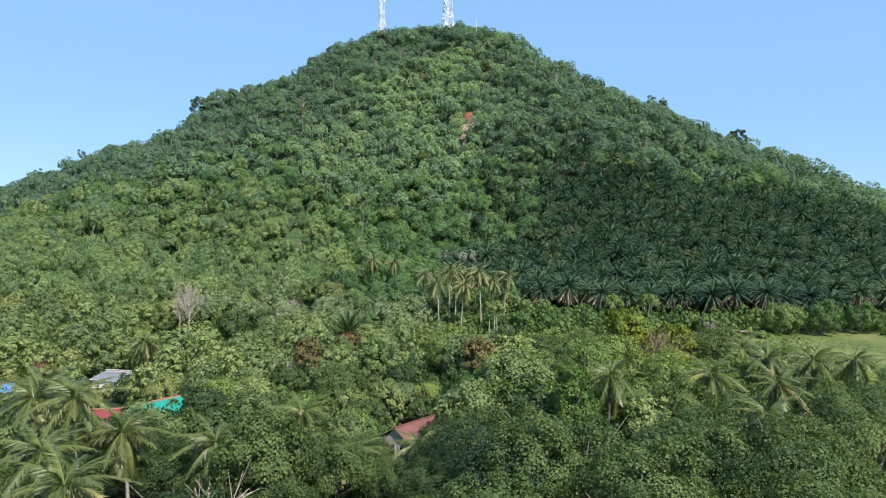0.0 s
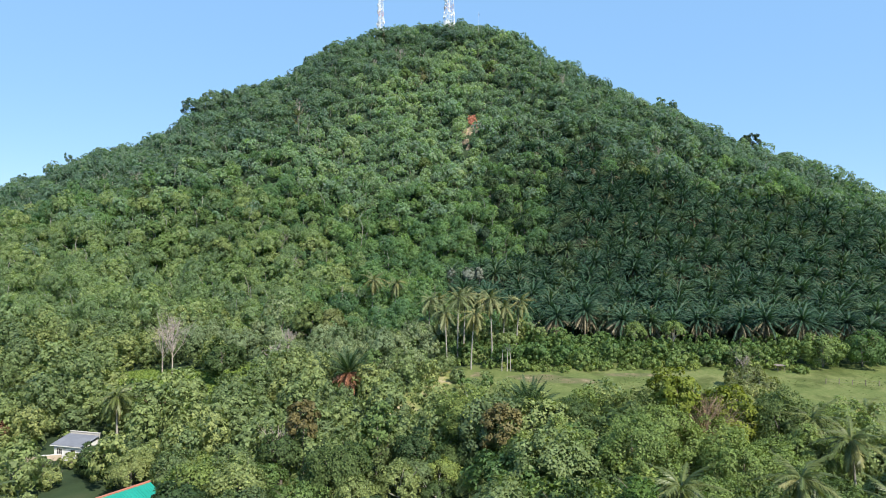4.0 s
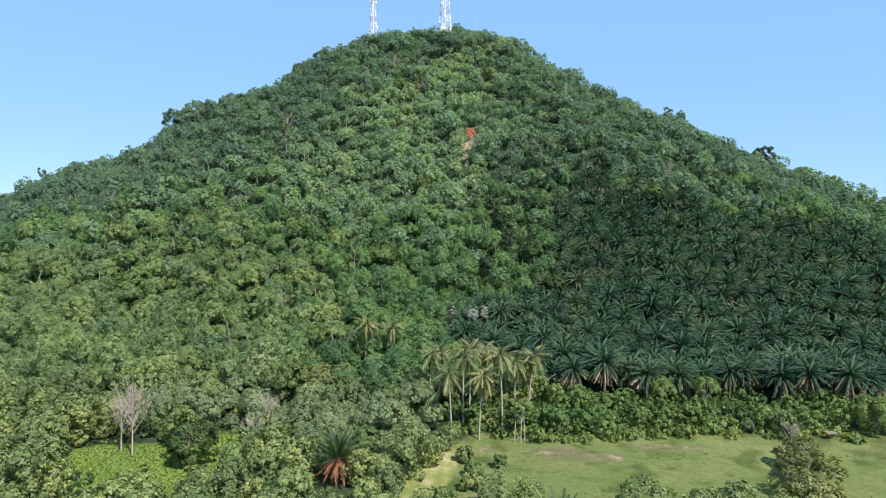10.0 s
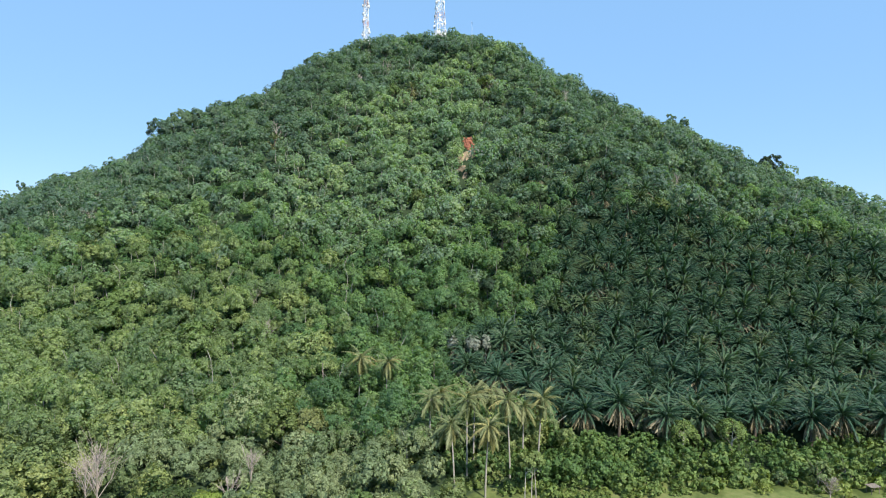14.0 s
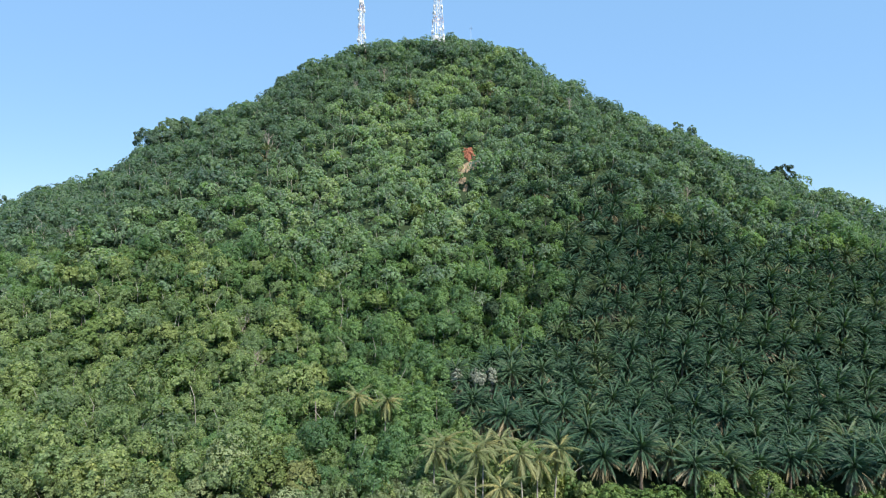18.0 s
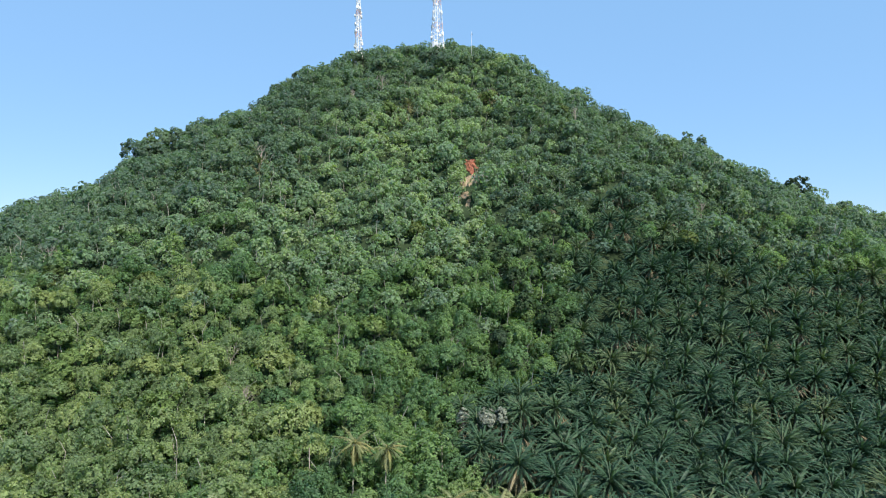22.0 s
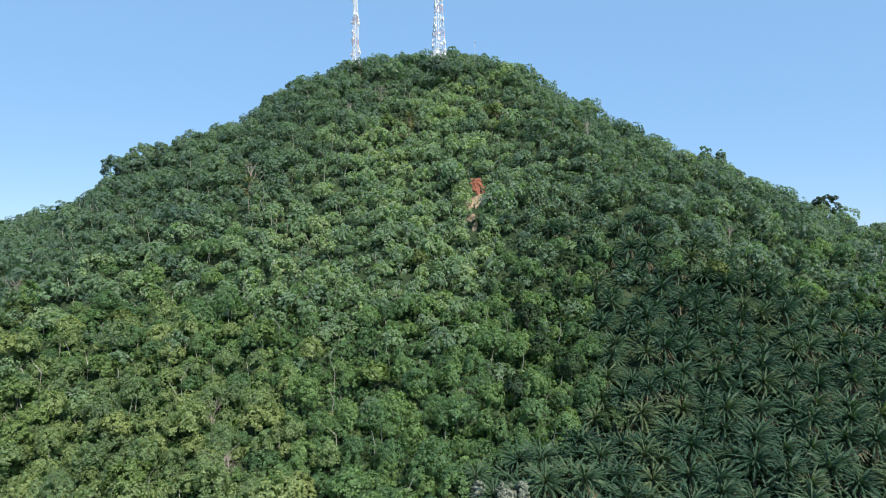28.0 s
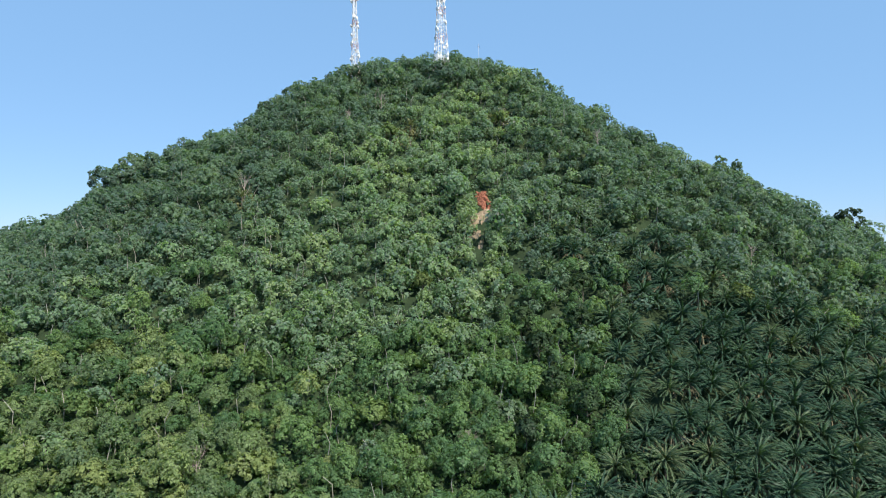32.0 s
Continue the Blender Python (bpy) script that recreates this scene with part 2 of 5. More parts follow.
# ---- the lie of the land ----
def terrain(x, y):
    """Height of the ground: a flat valley floor that swells into one steep hill with spurs."""
    x, y = np.asarray(x, float), np.asarray(y, float)
    dx, dy = x + 22.46, y - 569.58
    r, th = np.hypot(dx, dy), np.arctan2(dx, -dy)
    steep = (-0.2816 + 0.0268 * np.cos(th) + 0.0767 * np.sin(th) - 0.0642 * np.cos(2 * th) + 0.0232 * np.sin(2 * th)
             + 0.1723 * np.cos(3 * th) - 0.1633 * np.sin(3 * th) + 0.0171 * np.cos(4 * th) + 0.0917 * np.sin(4 * th))
    g = 213.07 - np.exp(steep) * 100 * ((np.sqrt(r * r + 47.46 ** 2) - 47.46) / 100) ** 0.9128
    g = g - 6.3 * np.exp(-(((x + 215) / 40) ** 2 + ((y - 475) / 60) ** 2))
    g = g - 8.0 * np.exp(-((x + 194) / 16) ** 2 - ((y - 430) / 34) ** 2) - 4.5 * np.exp(-((x + 138) / 12) ** 2 - ((y - 507) / 30) ** 2)
    for bx, by, rise in ((-235, 465, 2.8), (-190, 478, 2.9), (-150, 490, -2.2), (-115, 510, 2.9), (-80, 525, 5.9), (-45, 535, -6.4), (15, 525, 2.7),
                         (40, 515, 6.4), (135, 455, 1.4), (165, 440, -2.2), (195, 420, 1.6), (230, 400, 3.6), (270, 380, 9.0)):
        g = g + rise * np.exp(-((x - bx) / 24) ** 2 - ((y - by) / 45) ** 2)
    w = np.clip(g / 60, 0, 1)
    g = g + w * (2.6 * np.sin(x / 17 + 1.3 * np.sin(y / 41)) * np.sin(y / 33 + 0.8) + 1.8 * np.sin(x / 9.5 + y / 23 + 2.0))
    return 23.757 * np.logaddexp(0, g / 23.757)


def inside(x, y, poly):
    """Which points lie within the outline."""
    x, y = np.asarray(x, float), np.asarray(y, float)
    hit = np.zeros(x.shape, bool)
    for (x0, y0), (x1, y1) in zip(poly, poly[1:] + poly[:1]):
        hit ^= ((y0 > y) != (y1 > y)) & (x < (x1 - x0) * (y - y0) / (y1 - y0 + 1e-9) + x0)
    return hit


MEADOW = [(-19, 144), (-11, 164), (-6, 183), (2, 192), (22, 190), (48, 194), (65, 195), (75, 192), (90, 193), (190, 193), (190, 112), (60, 112),
          (58, 136), (50, 146), (38, 147), (17, 143), (2, 150), (-8, 140)]
CLEARING = [(-92, 174), (-84, 181), (-70, 181), (-64, 177), (-61, 189), (-54, 190), (-48.5, 174), (-48, 158), (-58, 152), (-72, 150), (-82, 158)]
PLANTATION = [(27, 209), (115, 203), (240, 210), (250, 290), (200, 326), (140, 322), (97, 345), (66, 377), (38, 376), (20, 358), (36, 342),
              (42, 315), (36, 294), (19, 276), (-9, 264), (-6, 242), (8, 228), (16, 222)]


def axis(lo, hi, step, far_lo, far_hi):
    mid = list(np.arange(lo, hi + 0.1, step))
    d, out = step, []
    p = hi
    while p < far_hi:
        d *= 1.35
        p += d
        out.append(min(p, far_hi))
    d, p, pre = step, lo, []
    while p > far_lo:
        d *= 1.35
        p -= d
        pre.append(max(p, far_lo))
    return np.array(pre[::-1] + mid + out)


def mesh_from(name, verts, faces, materials, face_mat=None, tone=None, smooth=False, normals=None):
    """A mesh from arrays; faces all of one size. Foliage takes the soft normals of the crown that it clothes."""
    me = bpy.data.meshes.new(name)
    verts, faces = np.asarray(verts, np.float32), np.asarray(faces, np.int32)
    n, k = faces.shape
    me.vertices.add(len(verts))
    me.vertices.foreach_set("co", verts.ravel())
    me.loops.add(n * k)
    me.loops.foreach_set("vertex_index", faces.ravel())
    me.polygons.add(n)
    me.polygons.foreach_set("loop_start", np.arange(0, n * k, k, dtype=np.int32))
    if face_mat is not None:
        me.polygons.foreach_set("material_index", np.asarray(face_mat, np.int32))
    me.polygons.foreach_set("use_smooth", np.full(n, smooth))
    for m in materials:
        me.materials.append(m)
    if tone is not None:
        me.attributes.new("tone", "FLOAT", "POINT").data.foreach_set("value", np.asarray(tone, np.float32))
    me.update(calc_edges=True)
    if normals is not None:
        me.attributes.new("custom_normal", "FLOAT_VECTOR", "POINT").data.foreach_set("vector", np.asarray(normals, np.float32).ravel())
    return me


rng = np.random.default_rng(7)
gx, gy = axis(-130, 130, 2.5, -4200, 4200), axis(20, 600, 2.5, -3000, 4600)
GX, GY = np.meshgrid(gx, gy)
GZ = terrain(GX, GY)
GZ = GZ + 0.25 * np.sin(GX * 0.31 + np.sin(GY * 0.17)) * np.cos(GY * 0.27) * (GZ > 6)
nx, ny = len(gx), len(gy)
idx = np.arange(nx * ny).reshape(ny, nx)
quads = np.stack([idx[:-1, :-1], idx[:-1, 1:], idx[1:, 1:], idx[1:, :-1]], -1).reshape(-1, 4)
ground_mesh = mesh_from("ground", np.stack([GX, GY, GZ], -1).reshape(-1, 3), quads, [], smooth=True)


def soften(mask, sweeps=2):
    m = mask.astype(float)
    for _ in range(sweeps):
        m = (m + np.roll(m, 1, 0) + np.roll(m, -1, 0) + np.roll(m, 1, 1) + np.roll(m, -1, 1)) / 5
    return m


def near_line(pts, width):
    d = np.full(GX.shape, 1e9)
    for (x0, y0), (x1, y1) in zip(pts, pts[1:]):
        t = np.clip(((GX - x0) * (x1 - x0) + (GY - y0) * (y1 - y0)) / ((x1 - x0) ** 2 + (y1 - y0) ** 2), 0, 1)
        d = np.minimum(d, np.hypot(GX - x0 - t * (x1 - x0), GY - y0 - t * (y1 - y0)))
    return np.clip(1.5 - d / width, 0, 1)


grass = soften(inside(GX, GY, MEADOW))
lush = soften(inside(GX, GY, CLEARING))
track = near_line([(-17, 146), (-12, 158), (-8.5, 170), (-7, 182)], 4.2)
bare = np.zeros(GX.shape)
for bx, by, bw, bh in ((17, 176, 3.5, 1.3), (2.5, 181, 2.0, 1.6), (18, 179, 7, 2.6), (28, 176, 6, 2.0), (45, 182, 10, 1.6)):
    bare = np.maximum(bare, np.clip(1.6 - np.hypot((GX - bx) / bw, (GY - by) / bh), 0, 1))
for nm, arr in (("grass", grass), ("lush", lush), ("track", track), ("bare", bare)):
    ground_mesh.attributes.new(nm, "FLOAT", "POINT").data.foreach_set("value", arr.astype(np.float32).ravel())

gm, nt, bsdf = mat("ground")
geo = nt.nodes.new("ShaderNodeNewGeometry")


def pos_noise(scale, detail=4.0):
    n = node(nt, "ShaderNodeTexNoise", Scale=scale, Detail=detail)
    nt.links.new(geo.outputs["Position"], n.inputs["Vector"])
    return n.outputs["Fac"]


def att(name):
    a = nt.nodes.new("ShaderNodeAttribute")
    a.attribute_name = name
    return a.outputs["Fac"]


def edge(v, spread=0.5):
    """A mask with an edge frayed by noise."""
    s = maths(nt, "ADD", v, maths(nt, "MULTIPLY", maths(nt, "SUBTRACT", pos_noise(0.35), 0.5), spread))
    n = nt.nodes.new("ShaderNodeMapRange")
    n.inputs[1].default_value, n.inputs[2].default_value = 0.35, 0.65
    nt.links.new(s, n.inputs[0])
    return n.outputs[0]


floor_col = ramp(nt, [(0.35, (0.022, 0.036, 0.018)), (0.55, (0.036, 0.056, 0.026)), (0.72, (0.058, 0.070, 0.036))], pos_noise(0.12))
two = maths(nt, "ADD", maths(nt, "MULTIPLY", pos_noise(0.06), 0.6), maths(nt, "MULTIPLY", pos_noise(0.9), 0.4))
meadow_col = ramp(nt, [(0.34, (0.080, 0.110, 0.034)), (0.5, (0.118, 0.144, 0.047)), (0.66, (0.172, 0.178, 0.072))], two)
lush_col = ramp(nt, [(0.35, (0.105, 0.160, 0.034)), (0.65, (0.165, 0.220, 0.050))], two)
track_col = ramp(nt, [(0.40, (0.15, 0.18, 0.055)), (0.54, (0.22, 0.22, 0.08)), (0.68, (0.36, 0.30, 0.18))], pos_noise(0.28))
bare_col = ramp(nt, [(0.40, (0.105, 0.115, 0.05)), (0.58, (0.14, 0.125, 0.065)), (0.74, (0.30, 0.24, 0.15))], pos_noise(0.4))
dung = ramp(nt, [(0.50, (1, 1, 1)), (0.64, (0.55, 0.60, 0.52))], pos_noise(0.14, 7.0))
meadow_col = mixc(nt, 1.0, meadow_col, dung, "MULTIPLY")
col = mixc(nt, edge(att("grass")), floor_col, meadow_col)
col = mixc(nt, edge(att("lush")), col, lush_col)
col = mixc(nt, edge(att("track"), 0.7), col, track_col)
col = mixc(nt, edge(att("bare"), 0.8), col, bare_col)
nt.links.new(col, bsdf.inputs["Base Color"])
bsdf.inputs["Roughness"].default_value = 0.95
bsdf.inputs["Specular IOR Level"].default_value = 0.1
bp = node(nt, "ShaderNodeBump", Strength=0.6, Distance=0.25)
nt.links.new(pos_noise(1.3), bp.inputs["Height"])
nt.links.new(bp.outputs[0], bsdf.inputs["Normal"])
ground_mesh.materials.append(gm)
tagged(new("ground", ground_mesh), "valley floor with pale green pasture rising into a wooded hill", "ground", kind="structure")

# ---- plants: shapes ----
def tri_cards(centres, normals, size, gen, soft):
    """Three-cornered leaf sprays, each with the soft normal of the crown at its place."""
    n = len(centres)
    nrm = normals / np.linalg.norm(normals, axis=1)[:, None]
    nrm = nrm * np.where((nrm * soft).sum(1) < 0, -1.0, 1.0)[:, None]
    u = np.cross(nrm, gen.normal(size=(n, 3)))
    u /= np.linalg.norm(u, axis=1)[:, None]
    v = np.cross(nrm, u)
    s = (size * gen.uniform(0.55, 1.4, n))[:, None]
    verts = np.stack([centres - v * s * 0.5 - u * s * 0.5, centres - v * s * 0.4 + u * s * 0.55, centres + v * s * 0.65], 1)
    return verts.reshape(-1, 3), np.arange(3 * n).reshape(n, 3), np.repeat(soft, 3, 0)


SOFT_PLAY = 0.38


def crown_points(gen, height, radius, n, lobes, base=0.35, flat=0.75, spread=0.62, rough=0.32, loose=(0.60, 1.18)):
    """Points over a crown of small rounded tufts set on a bent dome, the way each leaf spray faces there, and the soft normal of the crown."""
    k = int(lobes * 1.5)
    up = 1 - (np.arange(k) + gen.uniform(0, 1, k)) / k * (1.25 if base >= 0.15 else 1.8)
    ang = np.arange(k) * 2.39996 + gen.uniform(-0.5, 0.5, k) + gen.uniform(0, 6.283)
    side = np.sqrt(np.clip(1 - up * up, 0, 1))
    bend = 1 + 0.16 * np.sin(ang + gen.uniform(0, 6.283)) + 0.13 * np.sin(2 * ang + gen.uniform(0, 6.283)) + gen.normal(scale=0.09, size=k)
    half, mid = height * (1 - base) / 2, height * (1 + base) / 2
    deep = gen.uniform(0.66, 0.86, k) * bend
    lc = np.stack([radius * spread * 1.5 * side * np.cos(ang) * deep, radius * spread * 1.5 * side * np.sin(ang) * deep, mid + (half * up - radius * 0.12) * deep], 1)
    face = np.stack([side * np.cos(ang), side * np.sin(ang), up + 0.25], 1)
    lr = radius * gen.uniform(0.17, 0.34, k) * (20 / max(20, k)) ** 0.3
    which = gen.choice(k, n, p=lr ** 1.6 / (lr ** 1.6).sum())
    d = gen.normal(size=(n, 3)) + 0.75 * face[which]
    d /= np.linalg.norm(d, axis=1)[:, None]
    p = lc[which] + d * (lr[which] * gen.uniform(*loose, n))[:, None] * np.array([1, 1, 0.5 + 0.5 * flat])
    out = face[which] / np.linalg.norm(face[which], axis=1)[:, None]
    soft = 0.62 * d + 0.6 * out + np.array([0, 0, 0.1]) + gen.normal(scale=SOFT_PLAY, size=(n, 3))
    soft /= np.linalg.norm(soft, axis=1)[:, None]
    return p, 0.6 * d + 0.5 * out + gen.normal(scale=rough, size=(n, 3)) + np.array([0, 0, 0.15]), soft


def tube(path, radii, sides=6):
    """A tapered tube along a path, open at the root and closed by its thin tip."""
    path = np.asarray(path, float)
    rings = []
    for i, p in enumerate(path):
        d = path[min(i + 1, len(path) - 1)] - path[max(i - 1, 0)]
        d = d / (np.linalg.norm(d) + 1e-9)
        a = np.cross(d, (0.31, 0.95, 0.05))
        a /= np.linalg.norm(a) + 1e-9
        b = np.cross(d, a)
        t = np.linspace(0, 2 * math.pi, sides, endpoint=False)
        rings.append(p + radii[i] * (np.cos(t)[:, None] * a + np.sin(t)[:, None] * b))
    f = []
    for i in range(len(path) - 1):
        for j in range(sides):
            f.append((i * sides + j, i * sides + (j + 1) % sides, (i + 1) * sides + (j + 1) % sides, (i + 1) * sides + j))
    return np.concatenate(rings), np.array(f)


def merge(pieces):
    vs, fs, o = [], [], 0
    for v, f in pieces:
        vs.append(v)
        fs.append(f + o)
        o += len(v)
    return np.concatenate(vs), np.concatenate(fs)


def limbs(gen, height, radius, girth, base=0.3, count=6):
    """A bent trunk with limbs that reach into the crown."""
    lean = gen.normal(scale=0.05 * height, size=2)
    top = height * 0.85
    path = [(lean[0] * t * t, lean[1] * t * t, -0.5 + (top + 0.5) * t) for t in (0, 0.25, 0.5, 0.75, 1)]
    pieces = [tube(path, [girth * 1.3, girth, girth * 0.8, girth * 0.5, girth * 0.15])]
    for i in range(count):
        t = gen.uniform(base, 0.75)
        a = gen.uniform(0, 2 * math.pi)
        p0 = np.array([lean[0] * t * t, lean[1] * t * t, top * t])
        out = np.array([math.cos(a), math.sin(a), gen.uniform(0.5, 1.1)]) * radius * gen.uniform(0.55, 0.85)
        mid = p0 + out * 0.5 + (0, 0, -0.08 * radius)
        pieces.append(tube([p0, mid, p0 + out], [girth * 0.45, girth * 0.28, girth * 0.06], 5))
    return merge(pieces)


def thing(name, label, category, group="", m=None):
    ob = tagged(new(name), label, category, group)
    if m is not None:
        ob.matrix_basis = m
    return ob


def part(name, mesh, parent, label="", m=None):
    ob = new(name, mesh)
    ob.parent = parent
    if m is not None:
        ob.matrix_basis = m
    if label:
        ob["label"] = label
    return ob


def at(x, y, turn=0.0, size=1.0, sink=0.0):
    return Matrix.LocRotScale((x, y, float(terrain(x, y)) - sink), Euler((0, 0, turn)), (size, size, size))


def scatter(step, gen, x0, x1, y0, y1, jitter=0.42):
    """A jittered triangular grid of places."""
    out_x, out_y = [], []
    for r, yy in enumerate(np.arange(y0, y1, step * 0.87)):
        xs = np.arange(x0, x1, step) + (r % 2) * step / 2
        out_x.append(xs)
        out_y.append(np.full(len(xs), yy))
    x, y = np.concatenate(out_x), np.concatenate(out_y)
    return x + gen.uniform(-jitter, jitter, len(x)) * step, y + gen.uniform(-jitter, jitter, len(x)) * step


def seen_from_valley(x, y, z):
    """Leaves out the far side of the hill."""
    keep = np.zeros(len(x), bool)
    for ex, ey, ez in ((0, 0, 30), (-15, 122, 92)):
        hide = np.zeros(len(x), bool)
        for t in np.linspace(0.3, 0.97, 60):
            hide |= terrain(ex + (x - ex) * t, ey + (y - ey) * t) > ez + (z + 13 - ez) * t + 1
        keep |= ~hide
    return keep


# ---- places kept free for houses and single plants ----
HOUSES = [(-36, 449, 7), (-27, 455, 5), (19, 460, 6), (-101, 401, 5), (-36, 460, 8), (-26, 464, 5), (19, 470, 6.5), (-101, 409, 5), (-52, 421, 5), (-53.4, 91, 6.5), (-54, 84, 6), (-81, 106, 6), (-5.5, 88.5, 7.0), (-6.5, 80, 4.0), (-45, 94, 7.0), (-51, 88, 5.0), (-44, 86, 4.0), (-66, 121, 6.5), (-66, 113, 5.0), (-73, 112, 4.0),
          (-85, 108, 6), (-67, 114, 7), (-70, 108, 5), (-61, 115, 4), (-69, 114, 4), (-59.5, 120, 3.5), (-66, 108, 3), (-48, 84, 3), (-41, 90, 3), (-46, 87, 4), (-63, 128, 3.0), (-68.8, 155, 3), (14, 73, 4.5), (13.5, 68, 3), (10, 127, 4.5), (-27.6, 159.5, 3), (3.8, 106, 6), (30, 109.5, 5), (39, 110, 4.5), (34.5, 107, 4), (-75, 175, 3), (-26, 152, 5), (-1, 253, 6), (-10, 515, 4), (-66, 530, 3), (-24, 146, 4), (-27, 158, 4.5), (-22.5, 138, 4), (-20, 132, 3.5), (-16, 150, 4.5), (-15, 142, 4), (-13, 157, 3), (-40, 80, 4), (-45, 79, 4), (-43, 73, 4), (-59, 106, 5), (-55, 100, 4), (-62, 110, 4), (-51, 82, 4), (-66, 146, 5), (-75, 147, 5), (9, 120, 4), (19, 76, 3.5), (32, 80, 3.5), (34.5, 76, 3), (35, 69, 3.5), (48, 95, 3.5), (49.3, 86, 3.5), (-19.2, 51, 4), (-3.5, 73, 3.5), (-32.3, 60, 3.5), (-38, 60, 4), (-74.8, 169, 3), (-60, 186, 2)]


def free(x, y):
    ok = np.ones(np.shape(x), bool)
    for hx, hy, hr in HOUSES:
        ok &= np.hypot(x - hx, y - hy) > hr
    return ok


def road_free(x, y):
    return ~inside(x, y, MEADOW) & ~inside(x, y, CLEARING)


# ---- the oil palm ----
def frond(length, droop, gen, teeth=12, width=0.85, hang=0.45, stem=0.05, steps=8, lift=0.0, cover=0.62, side_reach=(0.55, 0.9)):
    """A feather leaf along +x: a curved stem and rows of leaflets that hang from both sides."""
    s = np.linspace(0, 1, steps)
    path = np.stack([length * (s - 0.10 * droop * s * s), 0 * s, length * (lift * s - droop * 0.55 * s ** 2.0)], 1)
    pieces = []
    for sgn in (1, -1):
        t0 = np.linspace(0.10, 0.97, teeth)
        p = np.stack([np.interp(t0, s, path[:, k]) for k in range(3)], 1)
        q = np.stack([np.interp(np.minimum(t0 + cover / teeth, 1), s, path[:, k]) for k in range(3)], 1)
        ll = width * np.sin(np.pi * np.clip(t0 * 0.86 + 0.13, 0, 1)) ** 0.7 * gen.uniform(0.8, 1.15, teeth)
        tip = p + np.stack([ll * 0.5, sgn * ll * gen.uniform(*side_reach, teeth), -ll * hang * gen.uniform(0.6, 1.4, teeth)], 1)
        v = np.stack([p, q, tip], 1).reshape(-1, 3)
        f = np.arange(3 * teeth).reshape(-1, 3)
        pieces.append((v, f if sgn > 0 else f[:, ::-1]))
    side = np.array([0, stem, 0])
    w = np.linspace(1, 0.2, steps)[:, None]
    v = np.concatenate([path - side * w, path + side * w])
    f = np.array([t for i in range(steps - 1) for t in ((i, i + 1, steps + i + 1), (i, steps + i + 1, steps + i))])
    pieces.append((v, f))
    return merge(pieces)


def turned(v, yaw, pitch, base):
    m = np.array(Euler((0, -pitch, yaw)).to_matrix())
    return v @ m.T + base


def oil_crown(gen, count, teeth, length=6.1, skirt=3):
    """Live fronds from upright to hanging, a skirt of dry ones below, and which faces are midribs."""
    live, dry, ribs = [], [], []
    for i in range(count):
        q = (i + 0.5) / count
        yaw = i * 2.39996 + gen.uniform(-0.2, 0.2)
        pitch = radians(86 - 78 * q ** 1.15 + gen.uniform(-6, 6))
        v, f = frond(length * gen.uniform(0.85, 1.1), 1.25 + 0.25 * q, gen, teeth, 1.15, 1.05, 0.06, 7, 0.0, 1.3, (0.30, 0.52))
        live.append((turned(v, yaw, pitch, (0, 0, 0)), f))
        ribs.append(np.arange(len(f)) >= 2 * teeth)
    for i in range(max(10, count // skirt)):
        v, f = frond(length * gen.uniform(0.8, 1.05), 0.75, gen, max(5, teeth - 6), 1.0, 1.0, 0.16, 5, 0.0, 1.2, (0.28, 0.5))
        dry.append((turned(v, gen.uniform(0, 6.283), radians(gen.uniform(-58, 8)), (0, 0, -0.15)), f))
    return merge(live), merge(dry), np.concatenate(ribs).astype(int)


def oil_trunk(gen, height):
    z = np.linspace(-0.6, height, 7)
    r = 0.34 + 0.05 * gen.uniform(-1, 1, 7)
    r[0] = 0.5
    return tube(np.stack([0 * z, 0 * z, z], 1), r, 8)


pgen = np.random.default_rng(21)
px, py = scatter(8.0, pgen, -10, 250, 200, 382, 0.30)
ok = inside(px, py, PLANTATION) & ((py < 325 + 0.12 * px) | (pgen.uniform(size=len(px)) < 0.5))
px, py = px[ok], py[ok]
ok = np.abs(px) < 0.74 * py + 12
px, py = px[ok], py[ok]
order = np.argsort(py + 0.12 * np.abs(px - 60))
px, py = px[order], py[order]
OIL = []
for k in range(8):
    g2 = np.random.default_rng(100 + k)
    (lv, lf), (dv, df), rib = oil_crown(g2, 52 + 2 * (k % 4), 18)
    h = g2.uniform(3.4, 5.4)
    tv, tf = oil_trunk(g2, h)
    up = np.array([0, 0, h])
    OIL.append((mesh_from("oil_palm_trunk", tv, tf, [OIL_TRUNK], smooth=True), mesh_from("oil_palm_crown", lv + up, lf, [PALM_GREEN, PALM_RIB], rib),
                mesh_from("oil_palm_skirt", dv + up, df, [PALM_DRY])))
FRONT = []
for k in range(3):
    g2 = np.random.default_rng(130 + k)
    (lv, lf), (dv, df), rib = oil_crown(g2, 44, 20, 5.6, 2)
    h = 6.4 + 0.7 * k
    tv, tf = oil_trunk(g2, h)
    up = np.array([0, 0, h])
    FRONT.append((mesh_from("oil_palm_trunk", tv, tf, [OIL_TRUNK], smooth=True), mesh_from("oil_palm_crown", lv + up, lf, [PALM_GREEN, PALM_RIB], rib),
                  mesh_from("oil_palm_skirt", dv + up, df, [PALM_DRY])))
near_n = min(300, len(px))
